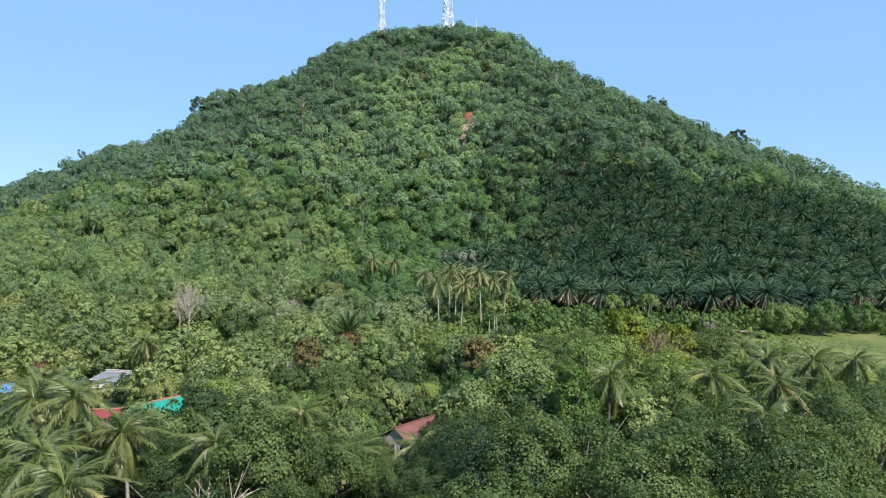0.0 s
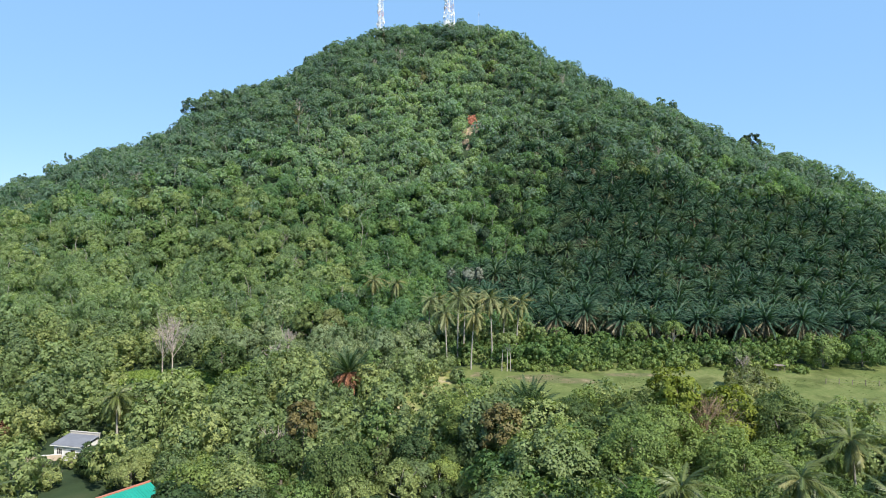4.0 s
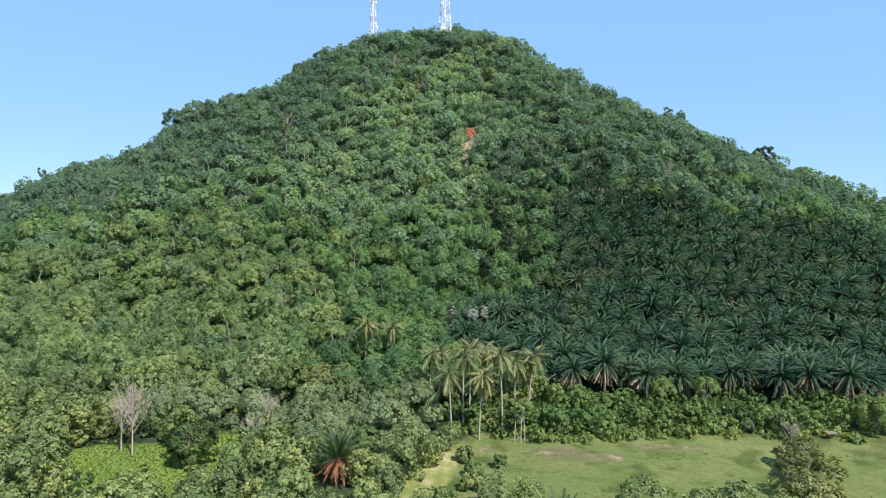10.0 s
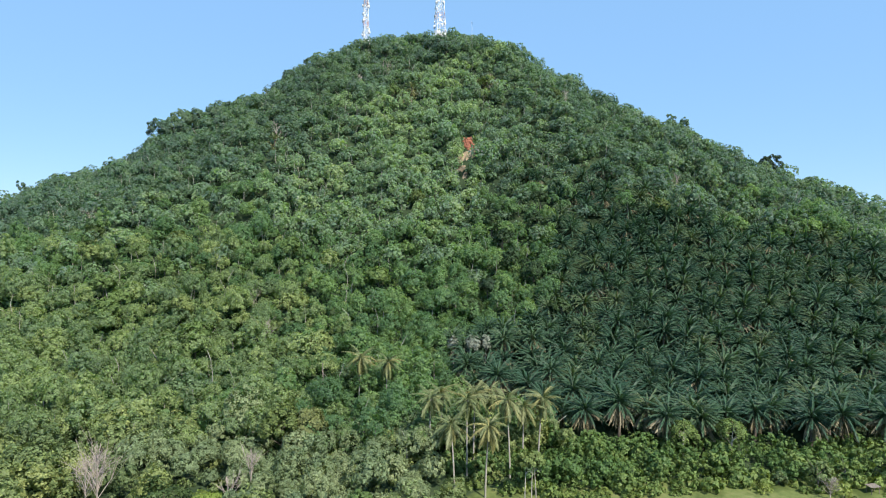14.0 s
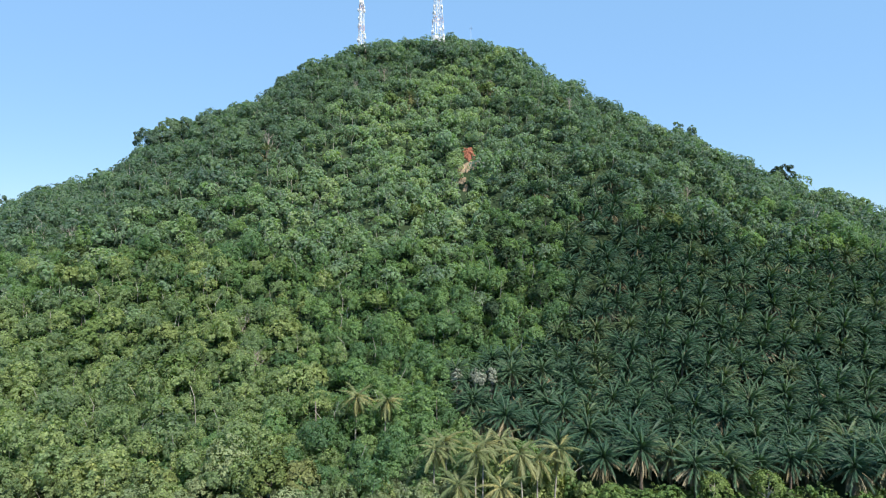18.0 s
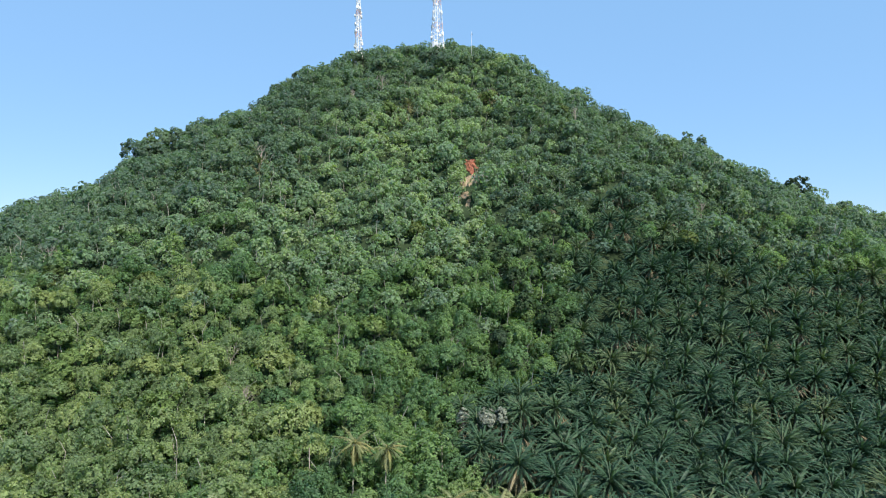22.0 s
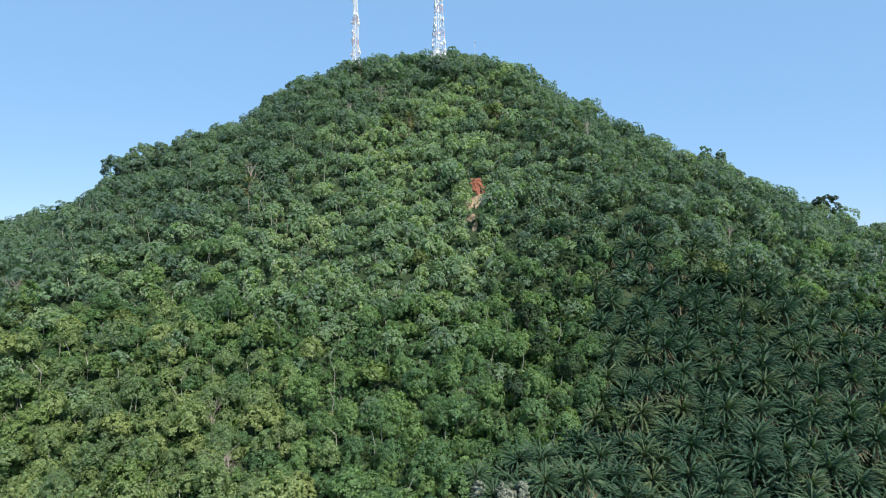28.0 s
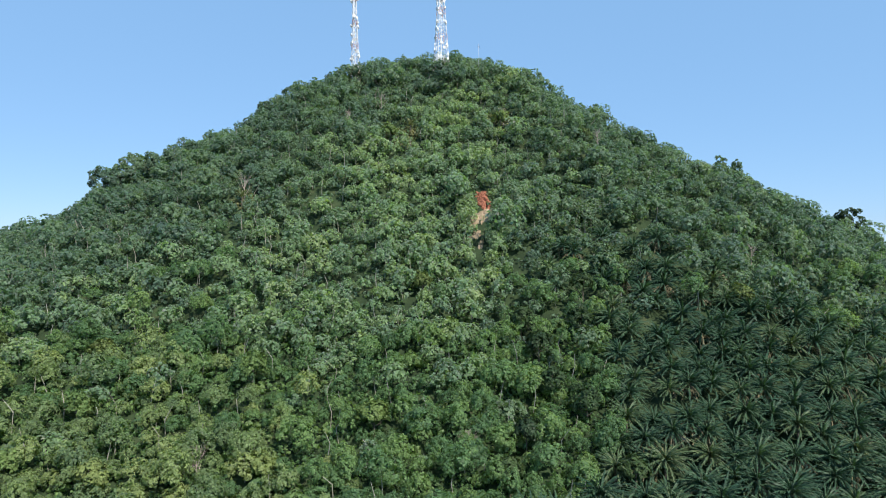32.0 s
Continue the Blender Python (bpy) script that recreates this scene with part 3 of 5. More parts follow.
for i in range(near_n):
    front = py[i] < 217 or (px[i] < 24 and py[i] < 262)
    t, c, d = FRONT[pgen.integers(0, 3)] if front else OIL[pgen.integers(0, 8)]
    ob = thing("oil_palm", "edge oil palm with a full skirt of dry fronds" if front else "dark green oil palm in the hillside plantation",
               "palm", "oil palms of the plantation", at(px[i], py[i], pgen.uniform(0, 6.283), pgen.uniform(0.84, 1.14) * (1.02 if front else 1.0)))
    part("trunk", t, ob)
    part("crown", c, ob, "arching dark green feather fronds")
    if front or pgen.uniform() < 0.35:
        part("dry_fronds", d, ob, "hanging straw-coloured dry fronds")
if len(px) > near_n:
    lives, dries, tones, ribs = [], [], [], []
    FAR = []
    for k in range(5):
        g2 = np.random.default_rng(150 + k)
        FAR.append(oil_crown(g2, 42, 13))
    for x, y in zip(px[near_n:], py[near_n:]):
        (lv, lf), (dv, df), rib = FAR[pgen.integers(0, 5)]
        a, s = pgen.uniform(0, 6.283), pgen.uniform(0.85, 1.12)
        base = (x, y, float(terrain(x, y)) + pgen.uniform(3.6, 5.6))
        lives.append((turned(lv * s, a, 0, base), lf))
        ribs.append(rib)
        tones.append(np.full(len(lv), pgen.uniform()))
        if pgen.uniform() < 0.35:
            dries.append((turned(dv * s, a, 0, base), df))
    v, f = merge(lives)
    tagged(new("oil_palm_plantation", mesh_from("far_palms", v, f, [PALM_GREEN, PALM_RIB], np.concatenate(ribs), tone=np.concatenate(tones))),
           "close rows of dark green oil palms higher on the slope", "palm plantation", kind="stuff")
    v, f = merge(dries)
    tagged(new("dry_palm_fronds", mesh_from("far_dry", v, f, [PALM_DRY])), "straw-coloured dry fronds under the far oil palms", "dry fronds", kind="stuff")


# ---- broadleaf trees ----
def make_tree(seed, height, radius, leaves, leaf, lobes, mats, bark, base=0.35, flat=0.75, girth=0.2):
    g2 = np.random.default_rng(seed)
    p, n, soft = crown_points(g2, height, radius, leaves, lobes, base, flat, 0.62, 0.5, (0.58, 1.16))
    cv, cf, cn = tri_cards(p, n, leaf, g2, soft)
    tv, tf = limbs(g2, height, radius, girth, base)
    return mesh_from("tree_trunk", tv, tf, [bark], smooth=True), mesh_from("tree_crown", cv, cf, [mats], smooth=True, normals=cn)


TREES, MORE = [], []
for k in range(14):
    g2 = np.random.default_rng(300 + k)
    leafmat = (LEAF_NEAR, LEAF_NEAR, LEAF_NEAR, LEAF_DARK, LEAF_NEAR, LEAF_NEAR, LEAF_NEAR)[k % 7]
    shape = (g2.uniform(6.5, 10.5), g2.uniform(3.3, 4.8))
    lobes, bark, base, flat = int(g2.integers(18, 32)), BARK if k % 3 else BARK_PALE, g2.uniform(0.2, 0.34), g2.uniform(0.7, 0.95)
    TREES.append(make_tree(300 + k, *shape, 10500, 0.13, lobes, leafmat, bark, base, flat))
    leafmat = (LEAF_VALLEY, LEAF_NEAR, LEAF_VALLEY, LEAF_BELT, LEAF_SHRUB, LEAF_VALLEY, LEAF_NEAR)[k % 7]
    MORE.append(make_tree(330 + k, *shape, 3800, 0.27, lobes, leafmat, bark, base, flat))
WORDS = {"bright_bushy_leaves": "bright yellow-green broadleaf tree in the valley", "valley_leaves": "spreading green broadleaf tree among the valley woods", "dark_leaves": "dense dark green broadleaf tree in the valley",
         "fine_dark_leaves": "deep green broadleaf tree with fine leaves in the valley", "shrub_leaves": "fresh green young tree in the valley thicket"}
tgen = np.random.default_rng(33)
vx, vy = scatter(6.1, tgen, -190, 190, 26, 212, 0.40)
ok = road_free(vx, vy) & free(vx, vy) & (np.abs(vx) < 0.80 * vy + 14) & ~inside(vx, vy, PLANTATION)
ok &= ~((vx > -8) & (vx < 140) & (vy > 184) & (vy < 203)) & ~((vx > 27) & (vx < 140) & (vy > 184))
vx, vy = vx[ok], vy[ok]
order = np.argsort(vy + 0.25 * np.abs(vx))
vx, vy = vx[order], vy[order]


def vigour(x, y):
    """How much taller the trees grow near the valley mouth and in the belt before the pasture."""
    if x > 2:
        return 1.42 if y < 64 else (1.15 if x > 24 else 1.3) if y < 103 else 1.45 if y < 120 and x < 46 else 0.9
    return 1.35 if y < 50 else 1.12 if y < 76 and x < -12 else 0.92 if y < 112 and x > -34 else 1.0


grey_zone = [(-50, 170), (-12, 166), (-8, 190), (-6, 214), (-60, 226), (-85, 190), (-60, 190)]
for i in range(min(290, len(vx))):
    t, c = (TREES if i < 150 else MORE)[tgen.integers(0, 14)]
    s = tgen.uniform(0.72, 1.12)
    s *= vigour(vx[i], vy[i])
    ob = thing("tree", WORDS[c.materials[0].name], "tree", "valley trees", at(vx[i], vy[i], tgen.uniform(0, 6.283), s))
    part("trunk", t, ob)
    part("crown", c, ob)


def wood(name, label, xs, ys, gen, leafmat, shapes, size=(0.75, 1.15), kind="woods"):
    """Trees past counting, joined: crowns of leaf sprays, a tone a tree."""
    vs, ns, tones = [], [], []
    zs = terrain(xs, ys)
    for x, y, z in zip(xs, ys, zs):
        v, _, soft = shapes[gen.integers(0, len(shapes))]
        a, s = gen.uniform(0, 6.283), (size[0] + (size[1] - size[0]) * gen.uniform() ** 1.4) * (1.35 if gen.uniform() < 0.07 else 1.0)
        c, sn = math.cos(a) * s, math.sin(a) * s
        w = np.empty_like(v)
        w[:, 0] = v[:, 0] * c - v[:, 1] * sn + x
        w[:, 1] = v[:, 0] * sn + v[:, 1] * c + y
        w[:, 2] = v[:, 2] * s * gen.uniform(0.85, 1.2) + z
        vs.append(w.astype(np.float32))
        w = soft.copy()
        w[:, 0] = soft[:, 0] * math.cos(a) - soft[:, 1] * math.sin(a)
        w[:, 1] = soft[:, 0] * math.sin(a) + soft[:, 1] * math.cos(a)
        ns.append(w.astype(np.float32))
        tones.append(np.full(len(v), gen.uniform(), np.float32))
    v = np.concatenate(vs)
    return tagged(new(name, mesh_from(name, v, np.arange(len(v)).reshape(-1, 3), [leafmat], tone=np.concatenate(tones), smooth=True, normals=np.concatenate(ns))), label, kind, kind="stuff")


def crown_set(seed, count, n, leaf, h=(7, 11), r=(3.2, 4.8), lobes=(6, 11), base=0.3, loose=(0.66, 1.14)):
    out = []
    for k in range(count):
        g2 = np.random.default_rng(seed + k)
        p, nn, soft = crown_points(g2, g2.uniform(*h), g2.uniform(*r), n, int(g2.integers(*lobes)), base, g2.uniform(0.7, 0.95), loose=loose)
        out.append(tri_cards(p, nn, leaf, g2, soft))
    return out


rest_x, rest_y = vx[290:], vy[290:]
low_growth = (rest_x > 22) & (rest_y < 114)
grey = inside(rest_x, rest_y, grey_zone)
wood("rubber_grove", "grey-green rubber trees in a close grove", rest_x[grey], rest_y[grey], tgen, LEAF_GREY, crown_set(500, 10, 1700, 0.36, lobes=(18, 30), base=0.15), (0.6, 1.05), kind="grove")
wood("low_wood", "low leafy growth along the near side of the pasture", rest_x[low_growth], rest_y[low_growth], tgen, LEAF_VALLEY, crown_set(540, 10, 1800, 0.28, (8, 11), (3.2, 4.4), (14, 24), 0.05))
keep = ~grey & ~low_growth
wood("valley_wood", "mixed green trees on the valley floor", rest_x[keep], rest_y[keep], tgen, LEAF_VALLEY, crown_set(520, 12, 1050, 0.44, lobes=(16, 28), base=0.1))

SCAR = [(-1, 366), (5, 366), (7.5, 382), (10.5, 388), (10.5, 396), (9.5, 411), (3, 411), (0, 400), (-1.5, 388), (-0.5, 378)]
hgen = np.random.default_rng(44)
ax_, ay_ = scatter(5.7, hgen, -300, 300, 206, 330, 0.46)
bx_, by_ = scatter(6.2, hgen, -470, 470, 332, 610, 0.46)
hx, hy = np.concatenate([ax_, bx_]), np.concatenate([ay_, by_])
hz = terrain(hx, hy)
ok = (~inside(hx, hy, PLANTATION) | ((hy > 330 + 0.12 * hx) & (hgen.uniform(size=len(hx)) < 0.5))) & (np.abs(hx) < 0.73 * hy + 12) & ~inside(hx, hy, SCAR) & road_free(hx, hy) & free(hx, hy) & ~((hx > 6) & (hx < 140) & (hy < 212))
ok &= ~((np.abs(hx - 2) < 10) & (hy < 212)) & (hz > 3)
hx, hy, hz = hx[ok], hy[ok], hz[ok]
ok = seen_from_valley(hx, hy, hz)
hx, hy = hx[ok], hy[ok]
ux, uy = scatter(3.5, hgen, -230, 230, 208, 335, 0.45)
ok = ~inside(ux, uy, PLANTATION) & (np.abs(ux) < 0.76 * uy + 20) & (terrain(ux, uy) > 4) & ~((ux > 6) & (ux < 140) & (uy < 212))
wood("slope_undergrowth", "leafy undergrowth between the trees of the lower slope", ux[ok], uy[ok], hgen, LEAF_HILL, crown_set(660, 8, 85, 0.72, (2.2, 5.2), (2.0, 3.0), (4, 7), 0.0), kind="undergrowth")
ux, uy = scatter(5.4, hgen, -330, 330, 333, 560, 0.45)
ok = ~inside(ux, uy, PLANTATION) & (np.abs(ux) < 0.73 * uy + 10) & ~inside(ux, uy, SCAR)
ux, uy = ux[ok], uy[ok]
ok = seen_from_valley(ux, uy, terrain(ux, uy))
wood("upper_undergrowth", "leafy undergrowth between the trees of the upper slope", ux[ok], uy[ok], hgen, LEAF_RIDGE_HAZE_SHADE, crown_set(670, 8, 50, 1.0, (2.2, 5.0), (2.2, 3.4), (3, 6), 0.0), kind="undergrowth")
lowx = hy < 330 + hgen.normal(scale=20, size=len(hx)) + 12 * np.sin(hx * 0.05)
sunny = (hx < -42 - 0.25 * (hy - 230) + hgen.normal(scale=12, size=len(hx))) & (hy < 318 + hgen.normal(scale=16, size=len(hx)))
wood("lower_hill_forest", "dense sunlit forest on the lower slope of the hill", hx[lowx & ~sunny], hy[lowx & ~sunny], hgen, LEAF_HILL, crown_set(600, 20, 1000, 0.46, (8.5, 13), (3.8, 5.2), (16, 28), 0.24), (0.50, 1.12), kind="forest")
wood("sunlit_slope_forest", "yellow-green lower slope forest with sunlight tinted into its leaves", hx[lowx & sunny], hy[lowx & sunny], hgen, LEAF_BRIGHT, crown_set(620, 20, 1000, 0.46, (8.5, 13), (3.8, 5.2), (16, 28), 0.24), (0.50, 1.12), kind="forest")
# The darker leaf colour paints shade onto the right slope and left flank.
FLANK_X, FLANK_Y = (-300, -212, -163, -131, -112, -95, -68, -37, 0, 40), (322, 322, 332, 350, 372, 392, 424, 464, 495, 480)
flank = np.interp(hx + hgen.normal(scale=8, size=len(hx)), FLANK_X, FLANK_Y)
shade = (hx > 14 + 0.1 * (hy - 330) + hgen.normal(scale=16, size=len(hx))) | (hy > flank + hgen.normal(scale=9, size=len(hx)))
wood("upper_hill_forest", "dense green upper slope forest with haze in its leaf colour", hx[~lowx & ~shade], hy[~lowx & ~shade], hgen, LEAF_UPPER_HAZE, crown_set(640, 20, 340, 0.78, (8.0, 12.5), (4.2, 5.8), (10, 18), 0.18, (0.72, 1.10)), (0.52, 1.15), kind="forest")
wood("ridge_forest", "flank and skyline forest, shade and haze in its leaf colour", hx[~lowx & shade], hy[~lowx & shade], hgen, LEAF_RIDGE_HAZE_SHADE, crown_set(640, 20, 340, 0.78, (8.0, 12.5), (4.2, 5.8), (10, 18), 0.18, (0.72, 1.10)), (0.52, 1.15), kind="forest")
# pale stems that show in the gaps between the crowns
stems = []
for x, y in zip(hx, hy):
    if hgen.uniform() < 0.22:
        z, h = float(terrain(x, y)), hgen.uniform(6, 10)
        k = hgen.normal(scale=0.6, size=4)
        x, y = x + hgen.uniform(-2.5, 2.5), y - hgen.uniform(0.5, 3.0)
        stems.append(tube([(x, y, z - 0.5), (x + k[0], y + k[1], z + h * 0.6), (x + k[2] * 2, y + k[3] * 2, z + h)], [0.16, 0.12, 0.05], 3))
v, f = merge(stems)
tagged(new("forest_stems", mesh_from("forest_stems", v, f, [BARK_PALE])), "thin pale stems between the crowns of the hill forest", "tree stems", kind="stuff")

# ---- two lattice masts on the summit ----
def bar(bm, a, b, r):
    a, b = Vector(a), Vector(b)
    d = b - a
    m = Matrix.Translation((a + b) / 2) @ d.to_track_quat("Z", "Y").to_matrix().to_4x4()
    bmesh.ops.create_cone(bm, cap_ends=True, segments=5, radius1=r, radius2=r, depth=d.length, matrix=m)


def done(bm, name, material):
    me = bpy.data.meshes.new(name)
    bm.to_mesh(me)
    bm.free()
    me.materials.append(material)
    return me


def lattice_tower(x, y, height, wide, thin, label, dishes, seed):
    tower = thing("lattice_tower", label, "tower", "summit towers", at(x, y, 0.4))
    bays, g2 = 16, np.random.default_rng(seed)
    for k in range(bays):
        z0, z1 = height * k / bays, height * (k + 1) / bays
        w0, w1 = (wide + (thin - wide) * min(1, z / (height * 0.8)) for z in (z0, z1))
        bm = bmesh.new()
        c0 = [(sx * w0 / 2, sy * w0 / 2, z0) for sx, sy in ((1, 1), (-1, 1), (-1, -1), (1, -1))]
        c1 = [(sx * w1 / 2, sy * w1 / 2, z1) for sx, sy in ((1, 1), (-1, 1), (-1, -1), (1, -1))]
        for i in range(4):
            j = (i + 1) % 4
            bar(bm, c0[i], c1[i], 0.17)
            bar(bm, c1[i], c1[j], 0.10)
            bar(bm, c0[i], c1[j], 0.09)
            bar(bm, c0[j], c1[i], 0.09)
        red = k % 4 == 2
        part("lattice_section", done(bm, "lattice_section", STEEL_RED if red else STEEL_WHITE), tower, "red painted lattice section" if red else "white painted lattice section")
    bm = bmesh.new()
    bar(bm, (0, 0, 0), (0, 0, height), 0.3)
    part("cable_ladder", done(bm, "cable_ladder", STEEL_WHITE), tower)
    drum = bmesh.new()
    bmesh.ops.create_cone(drum, cap_ends=True, segments=14, radius1=1.0, radius2=0.95, depth=0.7)
    bmesh.ops.create_cone(drum, cap_ends=True, segments=8, radius1=0.4, radius2=0.15, depth=0.5, matrix=Matrix.Translation((0, 0, -0.55)))
    drum = done(drum, "dish_antenna", DISH)
    slab = bmesh.new()
    bmesh.ops.create_cube(slab, size=1, matrix=Matrix.Diagonal((0.42, 0.28, 2.3, 1)))
    bmesh.ops.bevel(slab, geom=slab.edges[:], offset=0.06, segments=1)
    slab = done(slab, "panel_antenna", DISH)
    for i in range(dishes):
        z = height * g2.uniform(0.12, 0.92)
        w = wide + (thin - wide) * min(1, z / (height * 0.8))
        a = g2.uniform(0, 6.283)
        p = Vector((math.cos(a), math.sin(a), 0)) * (w * 0.5 + 0.9)
        p.z = z
        if i % 3:
            s = g2.uniform(0.7, 1.35)
            m = Matrix.Translation(p) @ Vector((math.cos(a), math.sin(a), 0)).to_track_quat("Z", "Y").to_matrix().to_4x4() @ Matrix.Diagonal((s, s, s, 1))
            part("dish_antenna", drum, tower, "white drum-shaped dish antenna", m)
        else:
            part("panel_antenna", slab, tower, "white upright panel antenna", Matrix.Translation(p) @ Euler((0, 0, a)).to_matrix().to_4x4())
    return tower


lattice_tower(-66, 532, 62, 4.6, 2.2, "slim red and white lattice tower on the wooded summit", 34, 5)
lattice_tower(-10.4, 522, 66, 8.5, 3.0, "broad red and white lattice tower crowded with dish antennas", 66, 6)
mast = thing("antenna_mast", "thin pale antenna mast beside the summit hut", "mast", m=at(13, 518))
bm = bmesh.new()
bar(bm, (0, 0, 0), (0, 0, 21), 0.07)
part("pole", done(bm, "pole", STEEL_WHITE), mast)
bm = bmesh.new()
for k in range(3):
    bar(bm, (-0.9, 0, 20 - k * 0.9), (0.9, 0, 20 - k * 0.9), 0.05)
part("aerial", done(bm, "aerial", STEEL_DARK), mast)


# ---- houses ----
def box(bm, x0, x1, y0, y1, z0, z1, bevel=0.0):
    v = [bm.verts.new(p) for p in ((x0, y0, z0), (x1, y0, z0), (x1, y1, z0), (x0, y1, z0), (x0, y0, z1), (x1, y0, z1), (x1, y1, z1), (x0, y1, z1))]
    for f in ((0, 3, 2, 1), (4, 5, 6, 7), (0, 1, 5, 4), (1, 2, 6, 5), (2, 3, 7, 6), (3, 0, 4, 7)):
        bm.faces.new([v[i] for i in f])


def boxed(name, material, *boxes):
    bm = bmesh.new()
    for b in boxes:
        box(bm, *b)
    return done(bm, name, material)


def sheet(name, material, p, along, down, pitch=0.32, depth=0.045, gap=None):
    """Corrugated roofing from corner p: ribs run down the slope, thickness included."""
    p, along, down = Vector(p), Vector(along), Vector(down)
    n = along.cross(down).normalized()
    if n.z < 0:
        n = -n
    bm = bmesh.new()
    count = max(2, int(along.length / pitch * 2))
    top, low = [], []
    for i in range(count + 1):
        q = p + along * (i / count) + n * (depth if i % 2 else 0)
        top.append((bm.verts.new(q), bm.verts.new(q + down)))
        low.append((bm.verts.new(q - n * 0.03), bm.verts.new(q + down - n * 0.03)))
    for i in range(count):
        bm.faces.new((top[i][0], top[i + 1][0], top[i + 1][1], top[i][1]))
        bm.faces.new((low[i][0], low[i][1], low[i + 1][1], low[i + 1][0]))
        bm.faces.new((top[i][1], top[i + 1][1], low[i + 1][1], low[i][1]))
        bm.faces.new((top[i][0], low[i][0], low[i + 1][0], top[i + 1][0]))
    bmesh.ops.recalc_face_normals(bm, faces=bm.faces[:])
    return done(bm, name, material)


def window(parent, x, z, w, h, y, panes=3):
    """A window in a wall that faces -y."""
    win = part("window", boxed("window_recess", GLASS_DARK, (x, x + w, y - 0.02, y + 0.06, z, z + h)), parent, "dark glazed window")
    bars = [(x - 0.06, x, y - 0.07, y + 0.02, z, z + h), (x + w, x + w + 0.06, y - 0.07, y + 0.02, z, z + h),
            (x - 0.06, x + w + 0.06, y - 0.08, y + 0.02, z - 0.07, z), (x - 0.06, x + w + 0.06, y - 0.08, y + 0.02, z + h, z + h + 0.07)]
    bars += [(x + w * k / panes - 0.025, x + w * k / panes + 0.025, y - 0.06, y, z, z + h) for k in range(1, panes)]
    bars += [(x, x + w, y - 0.055, y - 0.002, z + h * 0.55, z + h * 0.55 + 0.05)]
    part("window_frame", boxed("window_frame", WALL_WHITE, *bars), win, "white window frame")


# the old house: weathered boards under a rusty ridged roof, two sheets gone
old = thing("old_house", "weathered plank house with a rusty red sheet roof", "house", m=at(-5.6, 87.2, radians(52)))
L, Wd, EH, RH = 8.4, 6.4, 2.9, 4.9
hl, hw = L / 2, Wd / 2
bm = bmesh.new()
for x in (-hl + 0.3, hl - 0.42):
    v = []
    for dx in (0, 0.12):
        v.append([bm.verts.new(q) for q in ((x + dx, -hw + 0.4, -0.4), (x + dx, hw - 0.4, -0.4), (x + dx, hw - 0.4, EH), (x + dx, 0, RH - 0.25), (x + dx, -hw + 0.4, EH))])
    bm.faces.new(v[0][::-1])
    bm.faces.new(v[1])
    for i in range(5):
        bm.faces.new((v[0][i], v[0][(i + 1) % 5], v[1][(i + 1) % 5], v[1][i]))
part("gable_wall", done(bm, "gable_wall", WALL_PLANK), old, "bleached plank gable walls")
part("long_wall", boxed("long_wall", WALL_PLANK, (-hl + 0.43, hl - 0.43, -hw + 0.4, -hw + 0.52, -0.4, EH), (-hl + 0.43, hl - 0.43, hw - 0.52, hw - 0.4, -0.4, EH)), old)
slope = Vector((0, -hw - 0.25, -(RH - EH) * (hw + 0.25) / hw))
for i in range(5):
    x = -hl + L * i / 5
    for sy in (1, -1):
        if sy > 0 and i in (1, 3):
            d = Vector((0, -sy * slope.y, slope.z))
            part("roof_sheet", sheet("roof_sheet", ROOF_RUST, Vector((x, 0, RH)) + d * 0.30, (L / 5 - 0.02, 0, 0), d * 0.70), old, "rusty corrugated sheet that has slipped")
        else:
            part("roof_sheet", sheet("roof_sheet", ROOF_RUST, (x, 0, RH), (L / 5 - 0.02, 0, 0), (0, -sy * slope.y, slope.z)), old)
part("ridge_cap", boxed("ridge_cap", ROOF_RUST, (-hl, hl, -0.16, 0.16, RH + 0.02, RH + 0.09)), old)
# Dark panels on the solid gable stand for the shade inside open windows.
for y0 in (-1.6, 0.1, 1.1):
    part("window_dark_panel", boxed("window_dark_panel", GLASS_DARK, (-hl + 0.27, -hl + 0.32, y0, y0 + 0.85, 1.2, 2.5)), old, "open window drawn as a dark panel for its shade")
for y0 in (-1.66, -0.75, 0.04, 0.97, 1.95):
    part("window_post", boxed("window_post", WALL_WHITE, (-hl + 0.2, -hl + 0.28, y0, y0 + 0.07, 1.1, 2.6)), old)

# the bungalow: white walls under one grey sheet slope with a raised parapet behind
bung = thing("bungalow", "white rendered bungalow with a grey sheet roof", "house", m=at(-66.6, 120.4, radians(-11), 0.72))
part("wall", boxed("bungalow_wall", WALL_WHITE, (-3.7, 3.7, -2.6, -2.45, -0.4, 3.6), (-3.7, -3.55, -2.45, 2.4, -0.4, 3.6), (3.55, 3.7, -2.45, 2.4, -0.4, 3.6), (-3.7, 3.7, 2.4, 2.55, -0.4, 4.5)), bung)
part("parapet", boxed("bungalow_parapet", WALL_PLANK, (-4.0, 4.0, 2.56, 2.8, 3.9, 5.0), (-4.1, 4.1, 2.45, 2.9, 5.0, 5.12)), bung, "raised parapet with a coping")
for i in range(5):
    part("roof_sheet", sheet("grey_sheet", ROOF_GREY, (-4.2 + 8.4 * i / 5, 2.4, 4.55), (8.4 / 5 - 0.015, 0, 0), (0, -5.6, -0.95)), bung)
part("fascia", boxed("bungalow_fascia", WALL_WHITE, (-4.2, 4.2, -3.26, -3.2, 3.38, 3.54)), bung)
window(bung, -2.9, 1.3, 1.4, 1.4, -2.6)
